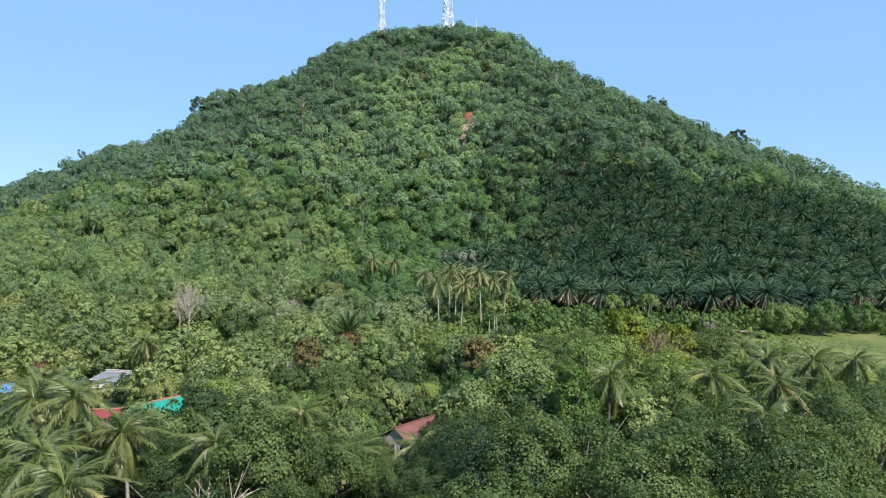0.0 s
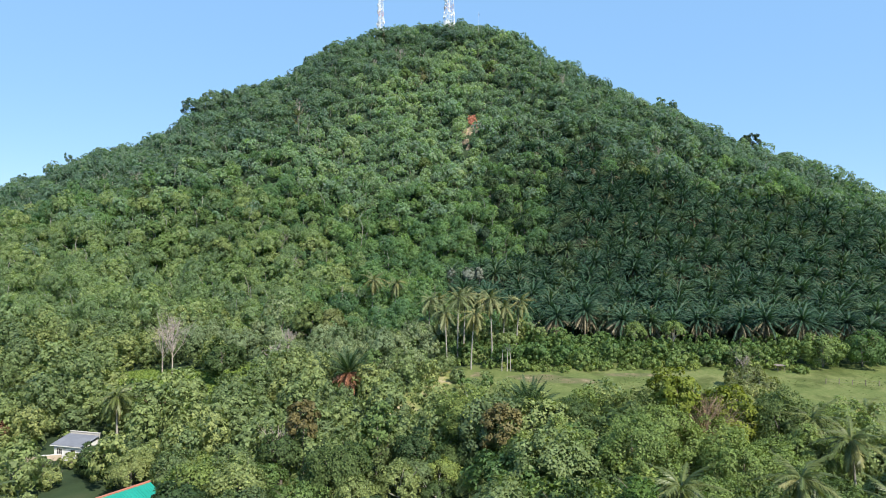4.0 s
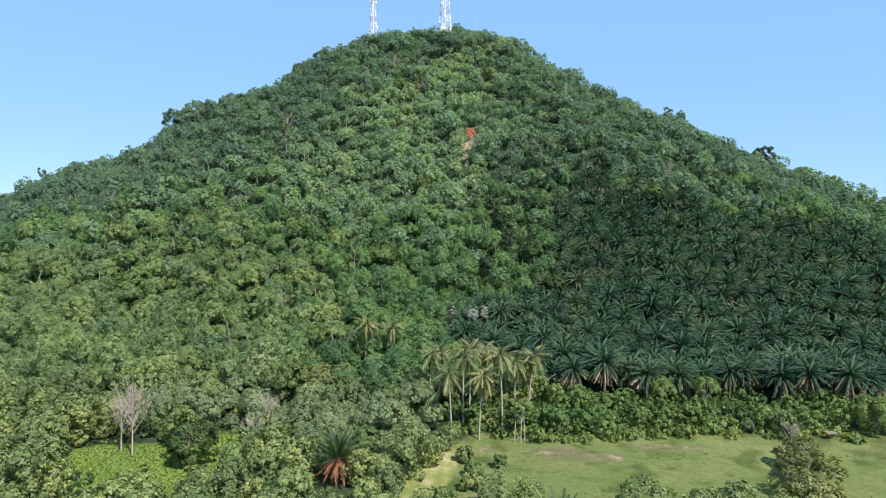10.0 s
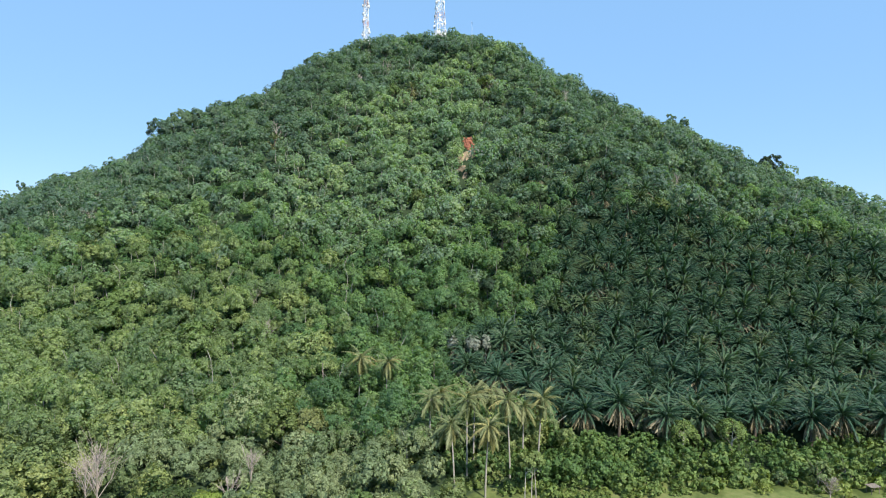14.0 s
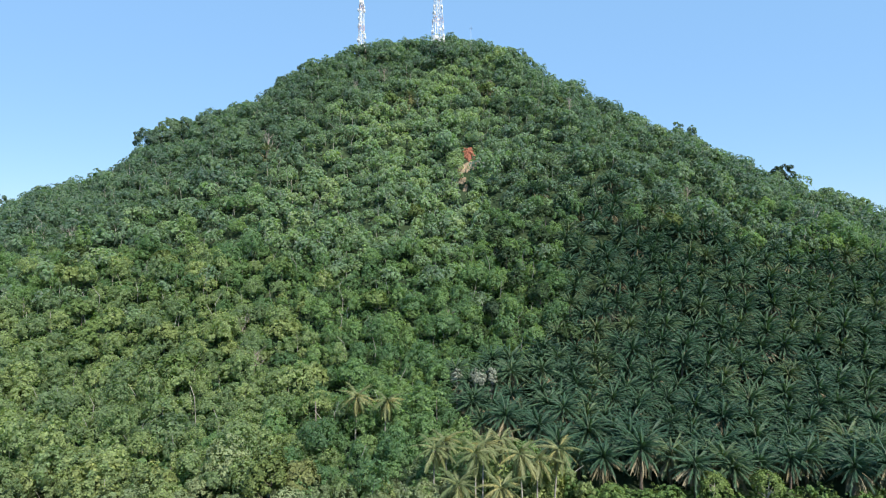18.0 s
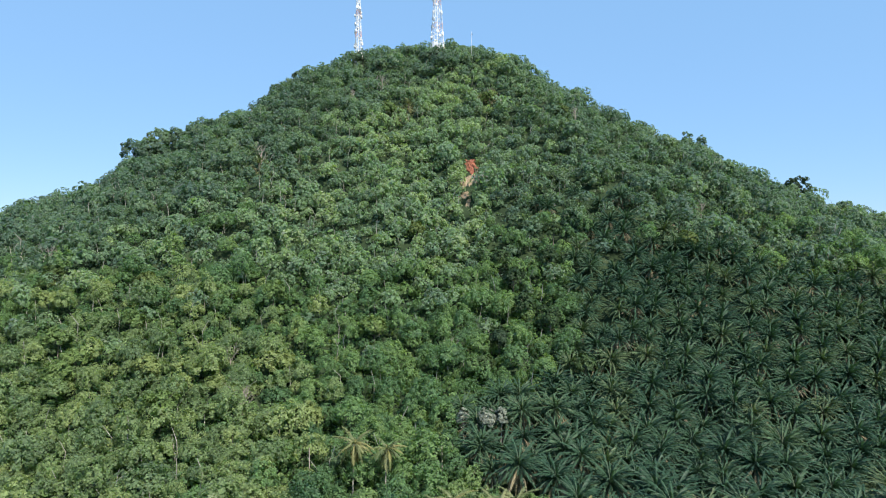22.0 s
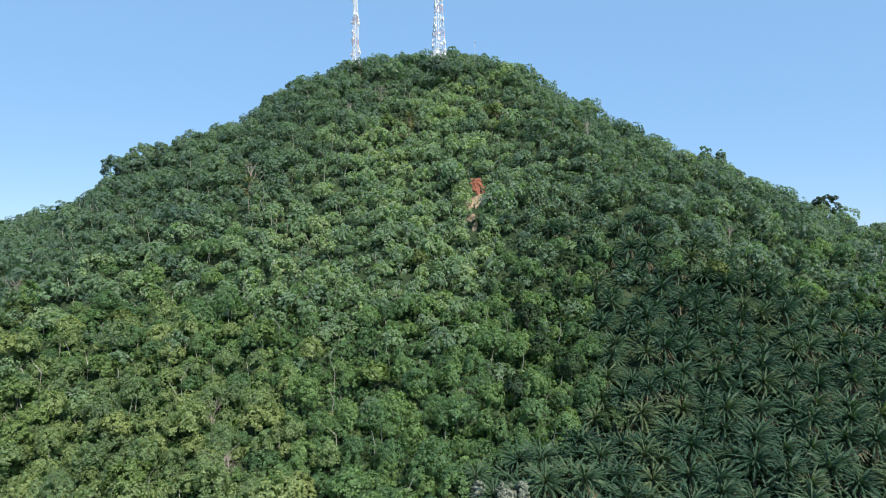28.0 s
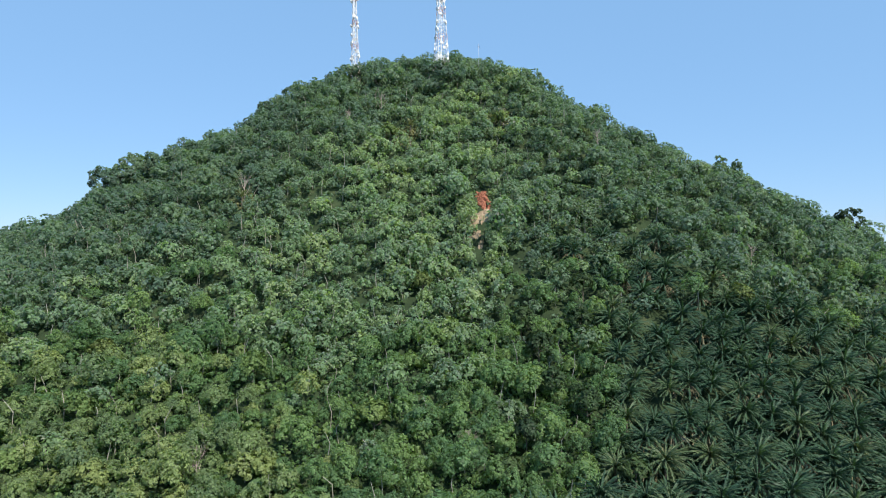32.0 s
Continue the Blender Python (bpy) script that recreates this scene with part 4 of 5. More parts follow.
window(bung, 0.8, 1.3, 1.2, 1.3, -2.6, 2)
wall_y = thing("yard_wall", "buff block yard wall beside the bungalow", "wall", m=at(-73, 117, radians(20)))
for r in range(5):
    for c in range(14):
        part("block", boxed("block", BRICK_WALL, (c * 0.41 + (r % 2) * 0.2, c * 0.41 + (r % 2) * 0.2 + 0.395, 0, 0.18, r * 0.21 - 0.05, r * 0.21 + 0.145)), wall_y)
part("coping", boxed("yard_coping", WALL_WHITE, (-0.05, 6.1, -0.03, 0.21, 1.0, 1.06)), wall_y)

# the teal-roofed house with its older red lean-tos
teal = thing("teal_roofed_house", "low house with a teal sheet roof and terracotta edging", "house", m=at(-44.7, 93.8, radians(56)))
part("wall", boxed("teal_wall", WALL_WHITE, (-4.2, 4.2, -2.5, -2.35, -0.4, 3.05), (-4.2, -4.05, -2.35, 2.2, -0.4, 3.6), (4.05, 4.2, -2.35, 2.2, -0.4, 3.6), (-4.2, 4.2, 2.2, 2.35, -0.4, 4.6)), teal)
for i in range(6):
    part("roof_sheet", sheet("teal_sheet", ROOF_TEAL, (-4.6 + 9.2 * i / 6, 1.7, 4.95), (9.2 / 6 - 0.012, 0, 0), (0, -4.9, -1.65)), teal)
part("ridge_cap", boxed("teal_ridge", FASCIA, (-4.7, 4.7, 1.62, 2.0, 4.93, 5.08)), teal, "terracotta ridge capping")
part("roof_back", sheet("teal_back", FASCIA, (-4.6, 1.9, 4.95), (9.2, 0, 0), (0, 1.3, -0.6)), teal, "terracotta back slope")
window(teal, 1.2, 1.0, 1.1, 1.1, -2.5)
lean = thing("lean_to_sheds", "patched lean-to sheds of red, blue and zinc sheets", "shed", m=at(-53.4, 91.8, radians(12)))
part("wall", boxed("lean_wall", ROOF_RED, (-3.8, 3.6, -2.3, -2.2, -0.4, 2.6), (-3.8, -3.7, -2.2, 2.2, -0.4, 3.2), (3.5, 3.6, -2.2, 2.2, -0.4, 3.2)), lean, "red sheet walls")
for x0, w, mt, z, word in ((-4.0, 1.9, ROOF_PALE, 3.55, "bare zinc sheet"), (-2.1, 1.5, ROOF_BLUE, 3.62, "blue sheet"), (-0.6, 1.8, ROOF_RED, 3.7, "red sheet"), (1.2, 2.6, ROOF_RED, 3.85, "red sheet")):
    part("roof_sheet", sheet("lean_sheet", mt, (x0, 2.3, z), (w - 0.02, 0, 0), (0, -4.9, -1.0)), lean, word)
part("ridge_cap", boxed("lean_ridge", FASCIA, (-4.0, 3.9, 2.25, 2.5, 3.85, 3.98)), lean)
far_shed = thing("roadside_shed", "small shed with a red roof and a blue tarpaulin", "shed", m=at(-81, 108, radians(24)))
part("wall", boxed("shed_wall", WALL_PLANK, (-3, 3, -2, 2, -0.4, 2.6)), far_shed)
part("roof_sheet", sheet("shed_roof", ROOF_RED, (-3.4, 2.4, 3.6), (4.6, 0, 0), (0, -4.8, -0.9)), far_shed)
part("tarpaulin", sheet("shed_tarp", ROOF_BLUE, (1.3, 2.4, 3.65), (2.0, 0, 0), (0, -4.8, -0.9), 0.9, 0.02), far_shed, "blue tarpaulin")
hut = thing("field_hut", "small open timber hut at the pasture edge", "hut", m=at(84, 187, 0.2, 0.8))
for sx in (-1.2, 1.2):
    for sy in (-0.8, 0.8):
        part("post", boxed("hut_post", TIMBER, (sx - 0.06, sx + 0.06, sy - 0.06, sy + 0.06, -0.3, 1.9)), hut)
part("roof_sheet", sheet("hut_roof", TIMBER, (-1.6, 1.1, 2.1), (3.2, 0, 0), (0, -2.2, -0.25)), hut)
crate = thing("water_tank", "pale boxy water tank in the lush clearing", "tank", m=at(-68.8, 154.5, 0.1, 0.6))
part("body", boxed("tank_body", ROOF_GREY, (-1.1, 1.1, -0.8, 0.8, -0.1, 1.3)), crate)
part("lid", boxed("tank_lid", ROOF_PALE, (-1.25, 1.25, -0.95, 0.95, 1.3, 1.42)), crate)

# ---- coconut palms ----
FRONDS = []
for k in range(4):
    g2 = np.random.default_rng(700 + k)
    v, f = frond(5.3, 1.15 + 0.2 * k, g2, 44, 1.25, 1.0, 0.07, 10, 0.0, 1.3, (0.45, 0.8))
    FRONDS.append([mesh_from("frond", v, f, [m]) for m in (COCO_GREEN, COCO_YELLOW, COCO_PALE)])


def coconut_palm(x, y, height, lean, seed, yellow=0.12, label="coconut palm with drooping green fronds", size=1.0, count=20, girth=0.16, group="coconut palms", leaf=0):
    g2 = np.random.default_rng(seed)
    palm = thing("coconut_palm", label, "palm", group, at(x, y))
    s = np.linspace(0, 1, 8)
    path = np.stack([lean[0] * s ** 1.6, lean[1] * s ** 1.6, -0.4 + (height + 0.4) * s], 1)
    tv, tf = tube(path, girth * (1.35 - 0.6 * s), 7)
    part("trunk", mesh_from("coconut_trunk", tv, tf, [PALM_TRUNK], smooth=True), palm, "slender grey ringed trunk")
    for i in range(count):
        q = (i + 0.5) / count
        pitch = radians(78 - 140 * q + g2.uniform(-8, 8))
        m = Matrix.Translation(path[-1]) @ Euler((g2.uniform(-0.25, 0.25), -pitch, i * 2.39996 + g2.uniform(-0.2, 0.2))).to_matrix().to_4x4()
        m = m @ Matrix.Diagonal((size * g2.uniform(0.85, 1.1),) * 3 + (1,))
        part("frond", FRONDS[g2.integers(0, 4)][1 if g2.uniform() < yellow * (0.4 + 1.6 * q) else leaf], palm, "", m)
    nut = bmesh.new()
    for i in range(7):
        a = i * 0.9
        bmesh.ops.create_icosphere(nut, subdivisions=1, radius=0.17, matrix=Matrix.Translation(Vector(path[-1]) + Vector((0.3 * math.cos(a), 0.3 * math.sin(a), -0.35 - 0.12 * (i % 3)))))
    part("coconuts", done(nut, "coconuts", PALM_TRUNK), palm, "cluster of coconuts")
    return palm


TALL = "tall slender coconut palm at the pasture edge"
for i, (x, y, h, lx, ly, yl) in enumerate(((-11, 203, 15.5, 0.3, 0, 0.1), (-5.3, 187, 15.0, -0.8, 0.5, 0.15), (-2.4, 194, 18.0, 0.0, 0.8, 0.15), (-0.6, 201, 17.0, 0.4, 0.5, 0.25),
                                           (1.2, 186, 15.0, 0.8, 0.3, 0.8), (7.4, 195, 17.5, -0.8, 0.6, 0.15), (11, 201, 14.0, 0.2, 0, 0.1), (14.8, 202, 15.5, 1.0, 0, 0.35),
                                           (3.5, 206, 16, 0.3, 0, 0.15), (-8, 210, 14, -0.4, 0, 0.1))):
    coconut_palm(x, y, h, (lx, ly), 40 + i, yl, "tall coconut palm with yellowing fronds at the pasture edge" if yl > 0.5 else TALL, 0.84, 30, 0.17, leaf=2)
for i, (x, y, h) in enumerate(((-24.1, 233, 13.5), (-32.0, 234.5, 14))):
    coconut_palm(x, y, h, (0.6, 0), 60 + i, 0.4, "coconut palm standing out of the hillside trees", 0.9, 26, 0.18, leaf=2)
for i, (x, y, h) in enumerate(((18.6, 77, 13.6), (31.9, 81.7, 13.4), (47.7, 105.5, 12.4), (47.8, 96.2, 12.6), (35.2, 70.8, 14.4), (49.3, 88.4, 14.0), (68, 106, 8.6), (31.7, 64.7, 12.5), (56, 100, 12.0), (58, 93, 13.0),
                               (-32.3, 61.8, 10.8), (-36.9, 60.8, 14.4), (-40.8, 61.1, 14.0), (-46.3, 68.3, 13.0), (-27.6, 43.5, 12.5), (-33, 50, 12.8), (-3.5, 75.2, 5.6), (-20, 81, 7.6), (-11, 70, 6.4), (-50, 75, 12.0),
                               (-64.1, 128.5, 8.0), (-24, 62, 9.5), (69, 128, 8.0))):
    coconut_palm(x, y, h, (rng.uniform(-0.8, 0.8), rng.uniform(-0.8, 0.8)), 80 + i, 0.05, "coconut palm with a full drooping crown among the valley trees", 0.74, 32, 0.17, "valley coconut palms")

# ---- other single plants ----
def tree_at(label, x, y, height, radius, leaves, leaf, lobes, leafmat, seed, bark=BARK, base=0.3, flat=0.85, name="tree", sink=0.0, girth=0.2):
    t, c = make_tree(seed, height, radius, leaves, leaf, lobes, leafmat, bark, base, flat, girth)
    ob = thing(name, label, "tree" if name == "tree" else "shrub", m=at(x, y, 0.0, 1.0, sink))
    part("trunk", t, ob)
    part("crown", c, ob)
    return ob


tree_at("round yellow-green tree at the edge of the pasture", 30, 111.5, 18.6, 4.0, 4200, 0.36, 22, LEAF_YELLOW, 901, base=0.5)
tree_at("broad tree with yellow-green new leaves by the pasture", 39, 112.7, 16, 5.0, 5200, 0.36, 26, LEAF_YELLOW, 902, base=0.15)
tree_at("russet-topped dome of a tree", 3.8, 109, 14.0, 4.4, 4800, 0.32, 24, LEAF_RUSSET, 903, base=0.25)
for i, (x, y, h, r) in enumerate(((-36.5, 80, 9.0, 4.6), (-58, 113.5, 5.4, 3.4), (-30, 86, 8.0, 3.8))):
    tree_at("rounded dark tree beside the houses", x, y, h, r, 4200, 0.28, 22, LEAF_NEAR, 1130 + i, base=0.1)
for i, (x, y, h, r) in enumerate(((-64.5, 115.5, 2.6, 1.8), (-68.5, 114.6, 2.0, 1.6), (-71.5, 113.6, 2.6, 2.0), (-66, 110.5, 3.0, 2.2), (-61.5, 117, 3.2, 2.0), (-69, 108, 3.0, 2.4), (-63, 108, 3.4, 2.4))):
    tree_at("leafy green shrub in the yard of the bungalow", x, y, h, r, 1300, 0.24, 12, LEAF_VALLEY, 1150 + i, base=0.0, name="shrub")
tree_at("tree with red-brown leaves", -60, 134, 7.0, 2.6, 1200, 0.4, 9, LEAF_RED, 904, base=0.4)
tree_at("small tree with red-brown leaves near the bungalow", -81, 121, 6.0, 2.2, 900, 0.4, 8, LEAF_RED, 905)
tree_at("tree smothered in bright green climbing vines", 14, 75, 17.0, 3.6, 12000, 0.22, 34, LEAF_VINE, 906, base=0.02, flat=1.6)
tree_at("vine-draped tree among coconut palms", 44, 82, 11.5, 4.0, 3600, 0.36, 14, LEAF_DARK, 907, base=0.05)
tree_at("bright yellow-green young tree", -15, 111.4, 13.0, 2.8, 2200, 0.36, 14, LEAF_LIME, 908, base=0.2)
tree_at("orange-tinged tree above the thicket", -26.8, 113.5, 12.8, 3.0, 2200, 0.36, 14, LEAF_RUSSET, 909)
tree_at("lime-green young tree in the valley thicket", -23.3, 170.5, 9.0, 2.6, 1500, 0.42, 10, LEAF_LIME, 916)
for i, (x, y, h, r) in enumerate(((7.4, 58.5, 14.2, 5.2), (19.6, 59.2, 14.2, 5.4), (15.6, 113.3, 13.8, 5.0), (22.5, 112.5, 13.6, 5.0), (-18, 59, 14.5, 4.6), (-3.4, 111, 6.4, 3.8), (-18.4, 99.8, 10.4, 4.6))):
    tree_at("broad dark green tree with fine leaves in the valley", x, y, h, r, 9000, 0.22, 26, LEAF_NEAR, 1110 + i, base=0.25)
tree_at("broad dark tree beside the rubber grove", -47, 205, 14, 6.0, 3600, 0.5, 24, LEAF_NEAR, 910, base=0.25)
tree_at("yellowing tree beside the dark one", -40, 206, 12, 4.5, 2600, 0.5, 18, LEAF_OLIVE, 911, base=0.25)
tree_at("large tree standing in the lush clearing", -60.4, 169.5, 10.5, 5.6, 4200, 0.45, 22, LEAF_NEAR, 912, base=0.08)
tree_at("dome-shaped glossy green tree at the pasture edge", 97.5, 190.5, 9.6, 6.0, 5600, 0.36, 26, LEAF_SHRUB, 913, base=0.04, flat=0.9)
tree_at("second dome-shaped glossy green tree", 108.5, 191, 10.2, 6.2, 5600, 0.36, 26, LEAF_SHRUB, 914, base=0.04, flat=0.9)
tree_at("third dome-shaped green tree by the pasture", 121, 192.5, 9.0, 5.6, 4800, 0.36, 24, LEAF_SHRUB, 915, base=0.04, flat=0.9)
for i, (x, y, h, r) in enumerate(((56, 149, 6.4, 4.4), (61, 151, 6.0, 4.6), (60, 156, 6.6, 4.6), (65, 159, 6.0, 4.6), (65, 165, 5.6, 4.4), (69, 169, 5.4, 4.4), (71, 175, 4.8, 4.0), (66, 172, 4.4, 3.4))):
    tree_at("olive-green hedge shrub running across the pasture", x, y, h, r, 2000, 0.42, 14, LEAF_OLIVE, 920 + i, base=0.03, name="hedge_shrub")
for i, (x, y, h, r) in enumerate(((-2.8, 174, 3.4, 2.4), (-1, 166, 3.2, 2.2), (-1, 159.5, 3.4, 2.6), (5, 171, 2.6, 1.6), (73.5, 189, 6.5, 3.4), (80, 190, 6, 3.6), (66, 191, 3, 1.8), (-7, 152, 3.0, 2.2))):
    tree_at("leafy green shrub at the pasture's edge", x, y, h, r, 900, 0.42, 8, (LEAF_VALLEY, LEAF_SHRUB)[i % 2], 930 + i, base=0.05, name="shrub")
for i, (x, y, h, r) in enumerate(((-78, 160, 2.6, 2.2), (-72, 151, 3.4, 2.4), (-60, 153, 3.2, 2.4), (-54, 156, 2.8, 2.2), (-64, 150, 3.6, 2.6), (-50, 151, 4.2, 2.6), (-79, 152, 4.0, 2.8), (-56, 164, 2.2, 1.6))):
    tree_at("leafy shrub in the lush clearing", x, y, h, r, 900, 0.4, 9, LEAF_VALLEY if i % 3 else LEAF_SHRUB, 1010 + i, base=0.0, name="shrub")
for i, (x, y) in enumerate(((50, 204.5), (61, 203))):
    tree_at("pale-stemmed umbrella tree above the thicket", x, y, 9.0 + i % 2, 3.8, 2200, 0.32, 18, LEAF_SHRUB, 1030 + i, BARK_PALE, base=0.42, flat=0.9)
# single trees that stand out of the hill forest
# Dark leaves here also stand for the deep shade of the gully.
for i, (x, y, h, r) in enumerate(((20, 310, 13, 5.0), (18, 325, 13, 5.2), (9, 293, 12, 4.6), (3, 281, 11, 4.4), (28, 302, 13, 4.6), (33, 331, 12, 4.6), (37, 346, 12, 4.6), (14, 339, 12, 4.8))):
    tree_at("dark gully tree, its leaves darkened for the gully's shade", x, y, h, r, 1300, 0.68, 20, LEAF_DARK, 1040 + i, base=0.25)
for i, (x, y) in enumerate(((-137, 293), (-125, 282), (-71, 313), (-60, 282), (-126, 274), (-102, 280), (-38, 450), (20, 458), (-90, 262), (-116, 300), (-48, 258), (-12, 330), (-150, 310), (-33, 300))):
    tree_at("lime-green tree standing out of the forest", x, y, 11.5 + (i * 7 % 5) * 0.6, 4.4 + (i % 3) * 0.4, 1200, 0.68, 20, LEAF_LIME, 1060 + i, base=0.3)
for i, (x, y) in enumerate(((-122, 325), (34.7, 280), (90, 338), (-160, 330), (-20, 352), (60, 440))):
    tree_at("grey-brown tree in the hill forest", x, y, 10.5, 4.4, 1200, 0.62, 18, LEAF_NEAR, 1080 + i, base=0.3)
tree_at("spreading flat-topped tree below the summit tower", -6, 497, 17, 8.5, 1500, 0.95, 24, LEAF_RIDGE_HAZE_SHADE, 1090, base=0.62, flat=0.6)
tree_at("broad tree beside the summit towers", -48, 505, 15, 6.5, 1200, 0.95, 20, LEAF_RIDGE_HAZE_SHADE, 1091, base=0.55)
# emergent trees along the skyline
for i, (x, y, h, r, n, lo, low) in enumerate(((-182, 445, 23, 7.6, 2600, 26, 0.32), (-174, 460, 22, 7.6, 2800, 26, 0.25), (-178, 452, 20, 6.5, 1800, 22, 0.25), (-187, 442, 16, 4.5, 900, 14, 0.3), (-167, 465, 18, 6.4, 1800, 20, 0.2), (-159.6, 474, 16, 7.2, 2200, 24, 0.2),
                                              (-152, 486, 12, 5.6, 1200, 16, 0.25), (136.4, 455, 17.0, 3.4, 800, 14, 0.2), (144.6, 455, 19.0, 4.0, 1000, 16, 0.2), (149.5, 452, 12, 3.4, 600, 10, 0.3),
                                              (-120, 515, 13, 5, 900, 14, 0.4), (40, 500, 14, 5, 900, 14, 0.4), (75, 480, 14, 4.6, 800, 14, 0.4), (-265, 440, 17, 3.2, 420, 6, 0.3), (-283, 420, 13, 4.2, 500, 8, 0.3),
                                              (202, 384, 13, 4.5, 800, 12, 0.3), (191, 396, 12, 5.0, 900, 14, 0.3), (-30, 525, 13, 5, 900, 14, 0.5), (-104, 514, 12, 5, 900, 14, 0.35))):
    tree_at("tall emergent tree on the hill's skyline", x, y, h, r, n, 0.8, lo, LEAF_RIDGE_HAZE_SHADE, 950 + i, base=low, flat=0.9)
tree_at("dense dark cone-shaped tree on the skyline", 181.3, 422, 17.0, 6.4, 4600, 0.6, 34, LEAF_DARK, 949, base=0.12, flat=0.9)


def dead_tree(x, y, height, seed, label, spread=0.28, twigs=46, girth=0.2, material=BARK_DEAD):
    g2 = np.random.default_rng(seed)
    ob = thing("dead_tree", label, "tree", m=at(x, y))
    lean = g2.normal(scale=0.3, size=2)
    path = np.array([(lean[0] * t, lean[1] * t, height * t - 0.3) for t in (0, 0.3, 0.6, 0.85, 1)])
    tv, tf = tube(path, [girth, girth * 0.8, girth * 0.55, girth * 0.3, 0.03], 6)
    part("trunk", mesh_from("dead_trunk", tv, tf, [material], smooth=True), ob)
    for i in range(twigs // 2):
        t = g2.uniform(0.28, 0.85)
        a = g2.uniform(0, 6.283)
        p0 = np.array([lean[0] * t, lean[1] * t, height * t - 0.3])
        ln = height * (1.02 - t) * g2.uniform(0.7, 1.05)
        d = np.array([math.cos(a) * spread * 1.6, math.sin(a) * spread * 1.6, g2.uniform(0.75, 1.05)])
        p1 = p0 + d * ln * 0.45 + g2.normal(scale=0.05 * ln, size=3)
        p2 = p1 + (d + g2.normal(scale=0.22, size=3)) * ln * 0.5
        pcs = [tube([p0, p1, p2], [girth * 0.38, girth * 0.22, 0.02], 4)]
        for _ in range(6):
            q0 = p1 + (p2 - p1) * g2.uniform(-0.5, 0.7)
            e = q0 + (d + g2.normal(scale=0.45, size=3)) * ln * g2.uniform(0.2, 0.45)
            pcs.append(tube([q0, (q0 + e) / 2, e], [girth * 0.16, girth * 0.1, 0.015], 3))
        v, f = merge(pcs)
        part("branch", mesh_from("branch", v, f, [material]), ob)
    return ob


dead_tree(-74.8, 174.5, 15.5, 11, "tall bare dead tree bleached pinkish grey in the clearing", 0.30, 60)
dead_tree(-78.5, 177, 12.5, 12, "slimmer bare dead tree beside the tall one", 0.22, 34)
dead_tree(-48.5, 186, 10.5, 13, "pale leafless tree beside the clearing", 0.28, 34)
dead_tree(-51, 179, 7.5, 14, "pale leaning leafless tree", 0.4, 30)
dead_tree(-19.2, 50.0, 10.6, 15, "gnarled half-dead grey tree with pale limbs", 0.42, 14, 0.24, BARK_DEAD)
dead_tree(34.7, 111, 14.4, 16, "dead tree with dense brown twigs", 0.30, 150, 0.16, BARK_TAN)
dead_tree(73, 184, 4.8, 17, "bare whitish shrub in the pasture", 0.5, 60, 0.1)
dead_tree(-30, 112, 9, 18, "bare pale forked tree in the thicket", 0.3, 24)

for i, (x, y, h) in enumerate(((-170, 344, 12), (-77, 284, 12), (66, 436, 14), (-45, 480, 14), (-60, 458, 12), (22, 461, 13), (-6.5, 293, 8), (106, 363, 11), (-68, 266, 11), (-101, 408, 13), (-180, 370, 12))):
    dead_tree(x, y, h, 30 + i, "bare pale tree among the hill forest", 0.34, 22, 0.22)
for i, (x, y, h) in enumerate(((-43.5, 240, 10), (-10.5, 240, 11))):
    stem = thing("bare_stem", "tall limbless pale tree stem", "tree stem", m=at(x, y))
    tv, tf = tube([(0, 0, -0.4), (0.1, 0, h * 0.5), (0.05, 0.1, h)], [0.17, 0.14, 0.10], 7)
    part("trunk", mesh_from("bare_trunk", tv, tf, [BARK_DEAD], smooth=True), stem)
fence = thing("fence", "weathered post-and-wire fence across the pasture", "fence", m=Matrix.Translation((0, 0, 0)))
prev = None
for i in range(17):
    x, y = 90 + i * 3.0, 176 - i * 0.45
    z = float(terrain(x, y))
    part("post", boxed("fence_post", TIMBER, (x - 0.07, x + 0.07, y - 0.07, y + 0.07, z - 0.3, z + 1.35 + 0.1 * math.sin(i * 2.3))), fence)
    if prev:
        bm = bmesh.new()
        for k in (0.5, 1.1):
            bar(bm, (prev[0], prev[1], prev[2] + k), (x, y, z + k), 0.012)
        part("wire", done(bm, "fence_wire", STEEL_DARK), fence)
    prev = (x, y, z)

# red-skirted palm and the dark upright ones
def upright_palm(name, label, x, y, trunk_h, count, length, top, skirt, skirt_n, seed):
    g2 = np.random.default_rng(seed)
    ob = thing(name, label, "palm", m=at(x, y))
    tv, tf = tube([(0, 0, -0.3), (0, 0, trunk_h * 0.5), (0, 0, trunk_h)], [0.35, 0.3, 0.28], 8)
    part("trunk", mesh_from("trunk", tv, tf, [OIL_TRUNK], smooth=True), ob)
    for i in range(count):
        q = (i + 0.5) / count
        v, f = frond(length * g2.uniform(0.85, 1.1), 0.45, g2, 26, 1.1, 0.4, 0.08, 7, 0.0, 0.95)
        part("frond", mesh_from("frond", turned(v, i * 2.4, radians(86 - 66 * q), (0, 0, trunk_h)), f, [top]), ob)
    if skirt:
        pcs = []
        for i in range(skirt_n):
            v, f = frond(length * g2.uniform(0.5, 0.8), 0.7, g2, 12, 0.7, 0.8, 0.12, 6)
            pcs.append((turned(v, g2.uniform(0, 6.283), radians(g2.uniform(-75, 10)), (0, 0, trunk_h)), f))
        v, f = merge(pcs)
        part("dead_fronds", mesh_from("dead_fronds", v, f, [skirt]), ob, "rust-red hanging dead fronds")
    return ob


